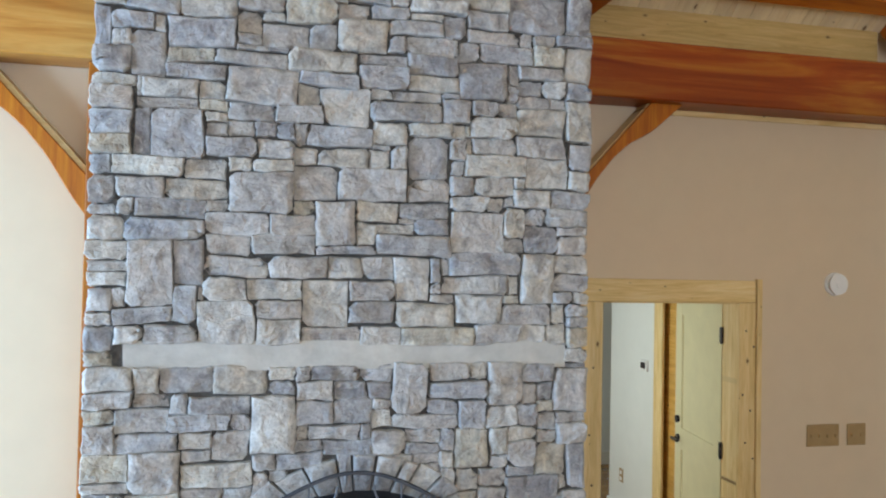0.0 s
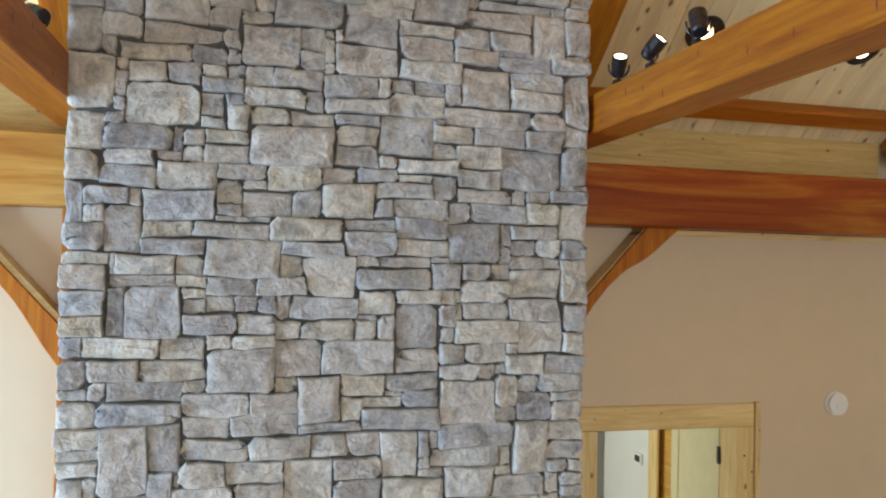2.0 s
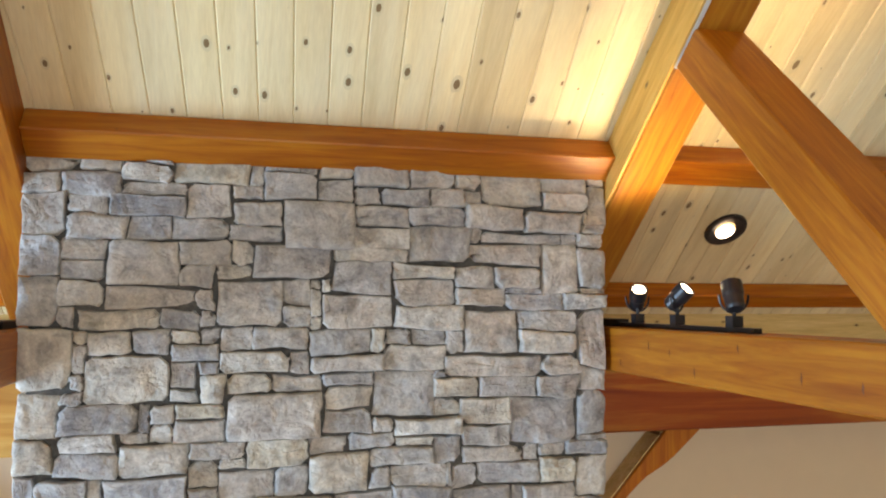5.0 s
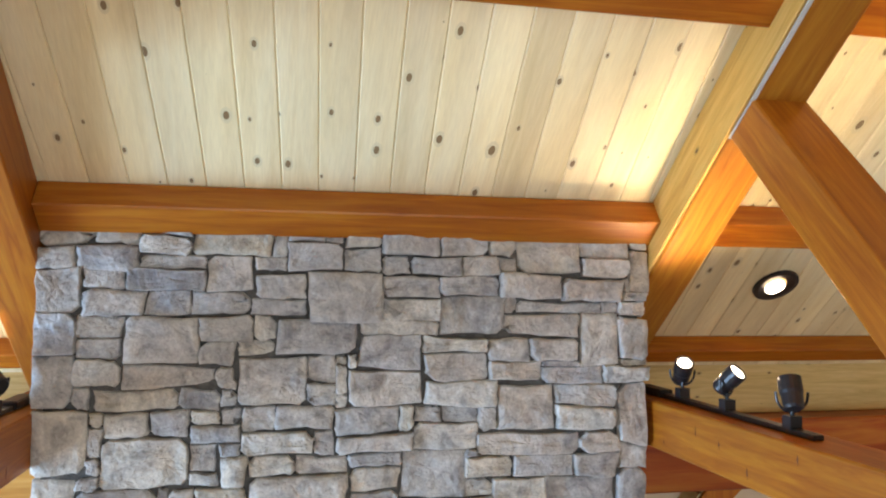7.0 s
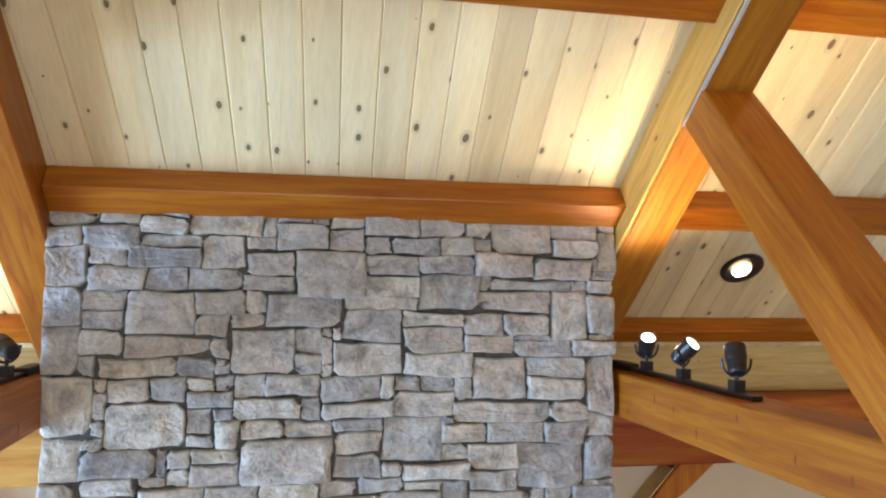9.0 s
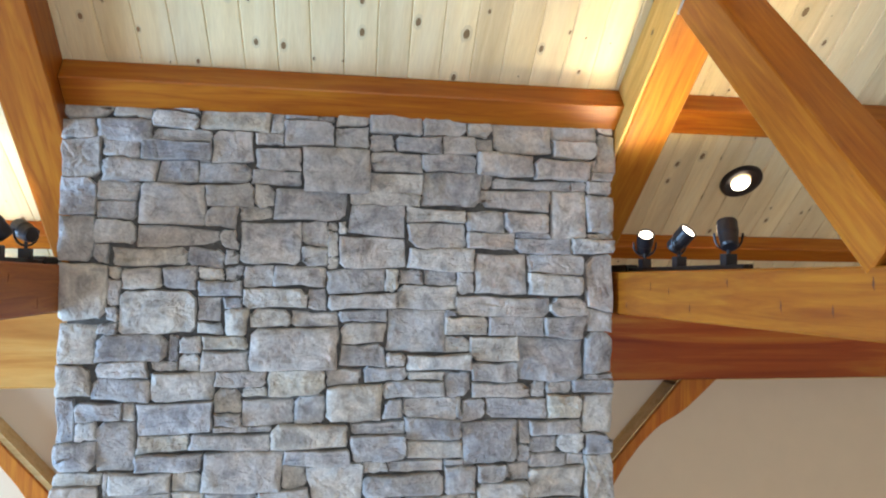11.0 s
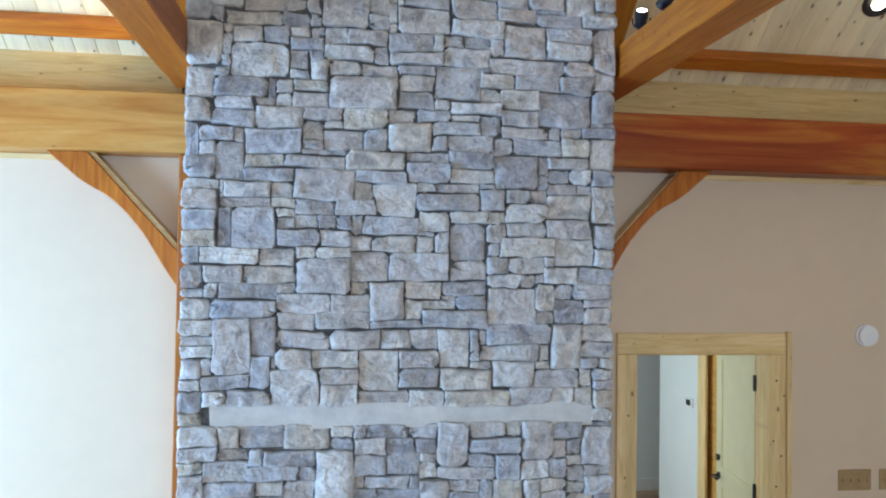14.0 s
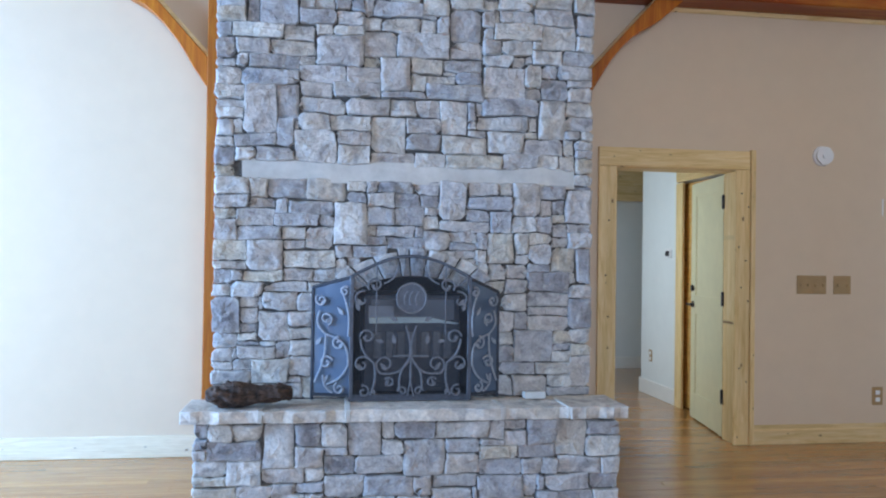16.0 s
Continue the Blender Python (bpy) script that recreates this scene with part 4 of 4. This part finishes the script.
# side faces
for name, x, way in (("west_side_stones", CX0 + 0.03, -1), ("east_side_stones", CX1 - 0.03, 1)):
    side = pack(0.88, 4.4, 0.03, lambda u, v: False, rnd)
    joined(name, side, lambda u, v, d, x=x, way=way: (x + way * d * 0.5, FRONT + 0.06 + u, v), rnd, 5.0, fireplace)

# firebox lining and stove insert
lining = bmesh.new()
box(lining, ARCH_X - ARCH_R + 0.002, 4.36, 0.546, ARCH_X + ARCH_R - 0.002, 4.399, 1.5)
part("firebox_back", lining, SOOT, fireplace, "sooty firebox back")
part("firebox_floor", boxed(ARCH_X - ARCH_R + 0.002, 3.76, 0.546, ARCH_X + ARCH_R - 0.002, 4.36, 0.556), SOOT, fireplace)
insert = thing("stove_insert", "dark metal stove insert with a bright steel bar", "stove insert")
part("body", boxed(0.06, 3.86, 0.557, 0.64, 4.3, 1.14, 0.01), DARK_IRON, insert)
part("glass_door", boxed(0.10, 3.845, 0.99, 0.60, 3.858, 1.11, 0.003), GLASS, insert)
crest = [(0.09 + 0.53 * k / 12, 1.001 + 0.006 * math.sin(math.pi * k / 12) - 0.030 * max(0.0, k / 12 - 0.66) / 0.34) for k in range(13)]
bow = [(0.60, 0.968), (0.50, 0.974), (0.09, 0.970)]
part("steel_bar", prism([(x, 3.80 + 0.35 * (z - 0.968), z) for x, z in crest + bow], (0, 0.02, 0), 0.001), GLINT_STEEL, insert, "steel bar with a tapered end, window glint in its colour")
# the reflection in the glass door, made as a paler plate before it
part("upper_panel", boxed(0.085, 3.838, 0.99, 0.24, 3.845, 1.075, 0.003), REFLECTION_GREY, insert, "grey patch standing for a reflection in the glass")
for k in range(7):
    part("louvre", boxed(0.12 + k * 0.07, 3.845, 0.76, 0.165 + k * 0.07, 3.858, 0.92, 0.003), IRON, insert)

# hearth
hearth = thing("stone_hearth", "raised fieldstone hearth capped with pale flagstones", "hearth")
HX0, HX1, HF = -0.83, 1.475, 3.42
part("hearth_core", boxed(HX0 + 0.03, HF + 0.026, 0, HX1 - 0.03, 3.748, 0.483), MORTAR, hearth)
HEARTH_STONES = [(-0.48, 0.25, -0.32, 0.46), (-0.03, 0.30, 0.15, 0.46), (0.22, 0.39, 0.45, 0.46), (0.45, 0.38, 0.73, 0.45),
                 (1.11, 0.29, 1.28, 0.45), (0.94, 0.34, 1.11, 0.45), (1.28, 0.28, 1.48, 0.39), (-0.75, 0.31, -0.49, 0.39),
                 (0.27, 0.19, 0.50, 0.38), (-0.32, 0.24, -0.16, 0.35), (0.68, 0.27, 0.90, 0.34), (0.90, 0.26, 1.11, 0.34),
                 (0.01, 0.20, 0.27, 0.31), (0.50, 0.21, 0.68, 0.30), (-0.66, 0.15, -0.48, 0.29), (1.12, 0.18, 1.37, 0.28),
                 (0.66, 0.18, 0.92, 0.26), (-0.50, 0.16, -0.25, 0.24), (0.43, 0.11, 0.67, 0.21), (-0.16, 0.08, 0.06, 0.21),
                 (0.06, 0.08, 0.32, 0.19), (1.31, 0.09, 1.49, 0.18), (0.67, 0.05, 0.93, 0.18), (1.04, 0.09, 1.31, 0.18)]
h_res = [(a - HX0, b, c - HX0, d) for a, b, c, d in HEARTH_STONES]
for r in pack(HX1 - HX0, 0.48, CELL, lambda u, v: False, rnd, h_res, (4, 9)):
    bm = bmesh.new()
    add_stone(bm, stone_ring(*r, rnd, 9.0, 0.0021), lambda u, v, d: (HX0 + u, HF + 0.02 - d, v), rnd, -0.04, rnd.uniform(0.01, 0.04))
    part("stone", bm, STONE, hearth)
for name, x, way in (("west_side_stones", HX0 + 0.03, -1), ("east_side_stones", HX1 - 0.03, 1)):
    side = pack(0.28, 0.47, 0.028, lambda u, v: False, rnd)
    joined(name, side, lambda u, v, d, x=x, way=way: (x + way * d, HF + 0.04 + u, v), rnd, 6.0, hearth)
seams = [-0.895, -0.49, -0.035, 0.80, 1.17, 1.505]
for k, (a, b) in enumerate(zip(seams, seams[1:])):
    bm = bmesh.new()
    box(bm, a + 0.003, 3.365 + 0.012 * math.sin(3 * k), 0.486, b - 0.003, 3.735, 0.552 - 0.003 * (k % 2))
    bmesh.ops.bevel(bm, geom=bm.edges[:], offset=0.008, segments=2, affect="EDGES", profile=0.6)
    bmesh.ops.subdivide_edges(bm, edges=[e for e in bm.edges if e.calc_length() > 0.06], cuts=7, use_grid_fill=True)
    for v in bm.verts:
        front = max(0.0, 1 - (v.co.y - 3.36) / 0.06)
        v.co.y += 0.024 * front * noise.noise(v.co * 14)
        v.co.z += 0.003 * noise.noise(v.co * 8)
    part("flagstone", bm, FLAG, hearth)
for x in seams[1:-1]:
    bm = boxed(x - 0.015, 3.362, 0.488, x + 0.015, 3.73, 0.5535, 0.003)
    bmesh.ops.subdivide_edges(bm, edges=bm.edges[:], cuts=4, use_grid_fill=True)
    rough(bm, 0.006, 20)
    part("joint", bm, PLASTER, hearth, "smeared pale mortar joint")


# ---- fire screen ----
def scroll(cx, cz, r, turns, start, flip=1, n=26):
    """A flat spiral in the plane y = 0, from outside in."""
    return [(cx + flip * r * (1 - 0.8 * i / n) * math.cos(start + turns * 2 * math.pi * i / n), -0.012, cz + r * (1 - 0.8 * i / n) * math.sin(start + turns * 2 * math.pi * i / n)) for i in range(n + 1)]


def sweep(p, q, bow, n=14):
    """A bowed bar from p to q in the plane y = 0."""
    (ax, az), (bx, bz) = p, q
    out = []
    for i in range(n + 1):
        s = i / n
        b = bow * math.sin(math.pi * s)
        dx, dz = bx - ax, bz - az
        l = math.hypot(dx, dz)
        out.append((ax + dx * s - dz / l * b, -0.012, az + dz * s + dx / l * b))
    return out


def bar(panel, name, pts, radius, mat=IRON):
    bm = bmesh.new()
    tube(bm, pts, radius)
    part(name, bm, mat, panel)


def leaf(panel, x, z, angle, size, mat=IRON):
    pts = [(-0.5, 0), (-0.2, 0.22), (0.15, 0.16), (0.5, 0.02), (0.15, -0.14), (-0.2, -0.2)]
    c, s = math.cos(angle), math.sin(angle)
    bmp = prism([(x + size * (u * c - v * s), -0.012, z + size * (u * s + v * c)) for u, v in pts], (0, 0.008, 0))
    part("leaf", bmp, mat, panel)


def screen_panel(screen, name, m, width, outer, inner, crown, mesh):
    """One panel: outer and inner are the heights at its two edges, crown the extra rise of its middle."""
    n = 18

    def top(s):
        return outer + (inner - outer) * s + crown * math.sin(math.pi * s)
    fill = bmesh.new()
    base = [fill.verts.new((width * i / n, 0, 0.03)) for i in range(n + 1)]
    head = [fill.verts.new((width * i / n, 0, top(i / n))) for i in range(n + 1)]
    for i in range(n):
        fill.faces.new((base[i], base[i + 1], head[i + 1], head[i]))
    sheet = part(name, fill, mesh, screen, "fine dark wire mesh")
    sheet.matrix_world = m
    frame_bm = bmesh.new()
    for pts in ([(0, 0, 0), (0, 0, top(0))], [(width, 0, 0), (width, 0, top(1))], [(0, 0, 0.03), (width, 0, 0.03)], [(width * i / n, 0, top(i / n)) for i in range(n + 1)]):
        tube(frame_bm, pts, 0.009, 6)
    part("panel_frame", frame_bm, DARK_IRON, sheet)
    return sheet


screen = thing("fire_screen", "three-panel black wrought iron fire screen with scrolls", "fire screen")
SB = 0.555
mid = screen_panel(screen, "centre_panel", pose(-0.018, 3.60, SB), 0.665, 0.695, 0.695, 0.115, WIRE)
wing_w = math.hypot(0.215, 0.075)
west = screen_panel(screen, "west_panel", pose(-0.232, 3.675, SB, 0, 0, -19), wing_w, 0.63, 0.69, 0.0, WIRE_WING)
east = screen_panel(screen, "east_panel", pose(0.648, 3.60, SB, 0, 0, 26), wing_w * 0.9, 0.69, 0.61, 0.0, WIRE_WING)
C = 0.3325
for px in (C - 0.195, C + 0.195):
    bar(mid, "upright", [(px, -0.004, 0.37), (px, -0.004, 0.775)], 0.004)
for x in (0.0, 0.665):
    part("side_bar", boxed(x - 0.012, -0.011, 0, x + 0.012, 0.006, 0.70, 0.003), DARK_IRON, mid)
part("bottom_bar", boxed(0.0, -0.009, 0.0, 0.665, 0.004, 0.026, 0.003), DARK_IRON, mid)
bar(mid, "collar", [(C - 0.10, -0.014, 0.252), (C + 0.10, -0.014, 0.252)], 0.0055)


def curl(f, x, z, r, start, turns=1.15):
    """A scroll with a leaf in its eye, mirrored by f about the middle of the panel."""
    bar(mid, "scroll", scroll(C + f * x, z, r, turns, start, f), 0.0060)
    leaf(mid, C + f * (x + 0.012), z - 0.012, 0.9 if f > 0 else math.pi - 0.9, r * 1.05)


for f in (1, -1):
    # the lyre in the middle
    bar(mid, "stem", sweep((C + f * 0.008, 0.235), (C + f * 0.062, 0.06), 0.022 * f), 0.0062)
    bar(mid, "stem", sweep((C + f * 0.004, 0.235), (C + f * 0.018, 0.03), -0.012 * f), 0.0050)
    bar(mid, "scroll", scroll(C + f * 0.045, 0.055, 0.028, 1.1, 0.0, f, 16), 0.0058)
    bar(mid, "stem", sweep((C + f * 0.006, 0.235), (C + f * 0.030, 0.42), 0.012 * f), 0.0055)
    # low branches, each ending in a scroll
    bar(mid, "branch", sweep((C + f * 0.010, 0.225), (C + f * 0.165, 0.155), -0.030 * f), 0.0062)
    curl(f, 0.142, 0.205, 0.056, -1.2)
    curl(f, 0.272, 0.205, 0.048, 2.6, -1.15)
    # tall S-shaped bars
    bar(mid, "branch", sweep((C + f * 0.225, 0.035), (C + f * 0.205, 0.215), 0.016 * f), 0.0062)
    bar(mid, "branch", sweep((C + f * 0.205, 0.215), (C + f * 0.282, 0.345), -0.020 * f), 0.0062)
    curl(f, 0.243, 0.358, 0.044, 0.0)
    curl(f, 0.262, 0.055, 0.036, 1.2)
    curl(f, 0.120, 0.105, 0.030, 0.6)
    # crown
    curl(f, 0.275, 0.565, 0.050, 1.9, -0.9)
    curl(f, 0.200, 0.645, 0.046, -0.6)
    bar(mid, "branch", sweep((C + f * 0.155, 0.655), (C + f * 0.075, 0.760), 0.022 * f), 0.0052)
    bar(mid, "branch", sweep((C + f * 0.245, 0.640), (C + f * 0.318, 0.700), -0.012 * f), 0.0052)
    for x, z, a, size in ((0.095, 0.345, 1.4, 0.06), (0.10, 0.46, 0.5, 0.055), (0.175, 0.335, 0.2, 0.05), (0.13, 0.105, 2.0, 0.05), (0.205, 0.055, 1.2, 0.045), (0.30, 0.53, 1.3, 0.06)):
        leaf(mid, C + f * x, z, a if f > 0 else math.pi - a, size)
medal = bmesh.new()
cylinder(medal, 0.082, 0.082, 0.006, pose(C, -0.008, 0.575, 90), 36)
part("medallion", medal, DARK_IRON, mid, "round iron medallion")
rim = bmesh.new()
tube(rim, [(C + 0.083 * math.cos(2 * math.pi * k / 36), -0.013, 0.575 + 0.083 * math.sin(2 * math.pi * k / 36)) for k in range(37)], 0.006)
part("medallion_rim", rim, IRON, mid)
for dx in (-0.035, -0.005, 0.030):
    bar(mid, "medallion_bar", sweep((C + dx, 0.535), (C + dx + 0.014, 0.615), 0.012), 0.0045)
for panel in (west, east):
    w = wing_w if panel is west else wing_w * 0.9
    flip = 1 if panel is west else -1

    def across(x):
        return x * w if flip > 0 else w - x * w
    # a vine of three long bars with a scroll on each bend
    for (ax, az), (bx, bz), bow in (((0.08, 0.10), (0.36, 0.37), -0.02), ((0.36, 0.37), (0.20, 0.50), 0.03), ((0.36, 0.37), (0.94, 0.20), 0.05), ((0.94, 0.20), (0.40, 0.09), 0.02), ((0.75, 0.62), (0.93, 0.36), 0.02), ((0.30, 0.14), (0.55, 0.045), -0.02)):
        bar(panel, "stem", sweep((across(ax), az), (across(bx), bz), bow * flip), 0.0066, DAYLIT_IRON)
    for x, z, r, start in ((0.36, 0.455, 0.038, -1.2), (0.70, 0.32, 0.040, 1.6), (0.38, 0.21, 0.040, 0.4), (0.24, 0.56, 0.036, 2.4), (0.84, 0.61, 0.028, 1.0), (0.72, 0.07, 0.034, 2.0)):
        bar(panel, "scroll", scroll(across(x), z, r, 1.2, start, flip, 20), 0.0066, DAYLIT_IRON)
        leaf(panel, across(x) + flip * 0.012, z - 0.010, 0.8 if flip > 0 else 2.3, r * 1.15, DAYLIT_IRON)
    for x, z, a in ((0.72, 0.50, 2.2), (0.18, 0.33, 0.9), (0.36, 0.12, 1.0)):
        leaf(panel, across(x), z, a if flip > 0 else math.pi - a, 0.055, DAYLIT_IRON)

# ---- things on the hearth ----
log = bmesh.new()
bmesh.ops.create_uvsphere(log, u_segments=64, v_segments=40, radius=1.0)
for v in log.verts:
    x, y, z = v.co
    gnarl = noise.noise(Vector((x * 9, y * 4, z * 4))) + 0.6 * abs(noise.noise(Vector((x * 6, y * 13, z * 13))))
    ridge = 1 + 0.40 * noise.noise(Vector((x * 2.4, y * 2.0, z * 2.0))) + 0.30 * gnarl
    lump = 0.62 + 0.42 * math.exp(-((x + 0.3) / 0.35) ** 2) + 0.2 * math.exp(-((x - 0.75) / 0.3) ** 2)
    ends = math.copysign(abs(x) ** 0.55, x)
    girth = math.hypot(y, z) ** -0.5 if math.hypot(y, z) > 0.05 else 1.0
    v.co = Vector((0.215 * ends * (1 + 0.05 * ridge), 0.075 * y * girth * ridge, 0.060 * z * girth * ridge * lump))
low = min(v.co.z for v in log.verts)
for v in log.verts:
    v.co.z = max(1.0 * (v.co.z - low) - 0.012, 0.0)
driftwood = part("driftwood_log", log, BARK, None, smooth=True)
driftwood.matrix_world = pose(-0.555, 3.49, 0.555, 0, 0, 8)
tagged(driftwood, "dark gnarled driftwood log lying on the hearth slab", "log")
block = bmesh.new()
box(block, 0.975, 3.60, 0.556, 1.10, 3.66, 0.594)
bmesh.ops.bevel(block, geom=block.edges[:], offset=0.004, segments=2, affect="EDGES")
ob = part("white_block", block, PLASTER)
tagged(ob, "small white block on the hearth slab", "block")

# ---- floor ----
floor = part("floor", boxed(WEST, SOUTH, -0.1, EAST, 8.9, -0.012), OAK)
tagged(floor, "glossy honey oak strip floor", "floor", kind="structure")
rf = random.Random(5)
WIDE = 0.083
near, rest = [], bmesh.new()
data_cache = {}
y = SOUTH
while y < 8.7:
    x = WEST + rf.uniform(-0.6, 0)
    while x < EAST:
        length = rf.choice((0.8, 1.1, 1.4, 1.7))
        x0, x1 = max(x, WEST), min(x + length, EAST)
        if x1 - x0 > 0.05:
            if 2.6 < y < 4.62 and -4 < x0 < 6 and x1 - x0 == length and not (HX0 - 1.2 < x0 and x1 < HX1 + 0.4 and y > HF):
                near.append((x0, y, length))
            else:
                box(rest, x0 + 0.0006, y + 0.0006, -0.011, x1 - 0.0006, y + WIDE - 0.0006, 0.0)
        x += length
    y += WIDE
ob = part("floor_boards", rest, OAK, floor)
ob["kind"] = "stuff"
for x0, y, length in near[:300]:
    if length not in data_cache:
        bm = boxed(0.0006, 0.0006, -0.011, length - 0.0006, WIDE - 0.0006, 0.0, 0.0008)
        d = bpy.data.meshes.new("floor_board")
        bmesh.ops.recalc_face_normals(bm, faces=bm.faces)
        bm.to_mesh(d)
        bm.free()
        d.materials.append(OAK)
        data_cache[length] = d
    ob = new("floor_board", data_cache[length])
    ob.parent = floor
    ob.location = (x0, y, 0)
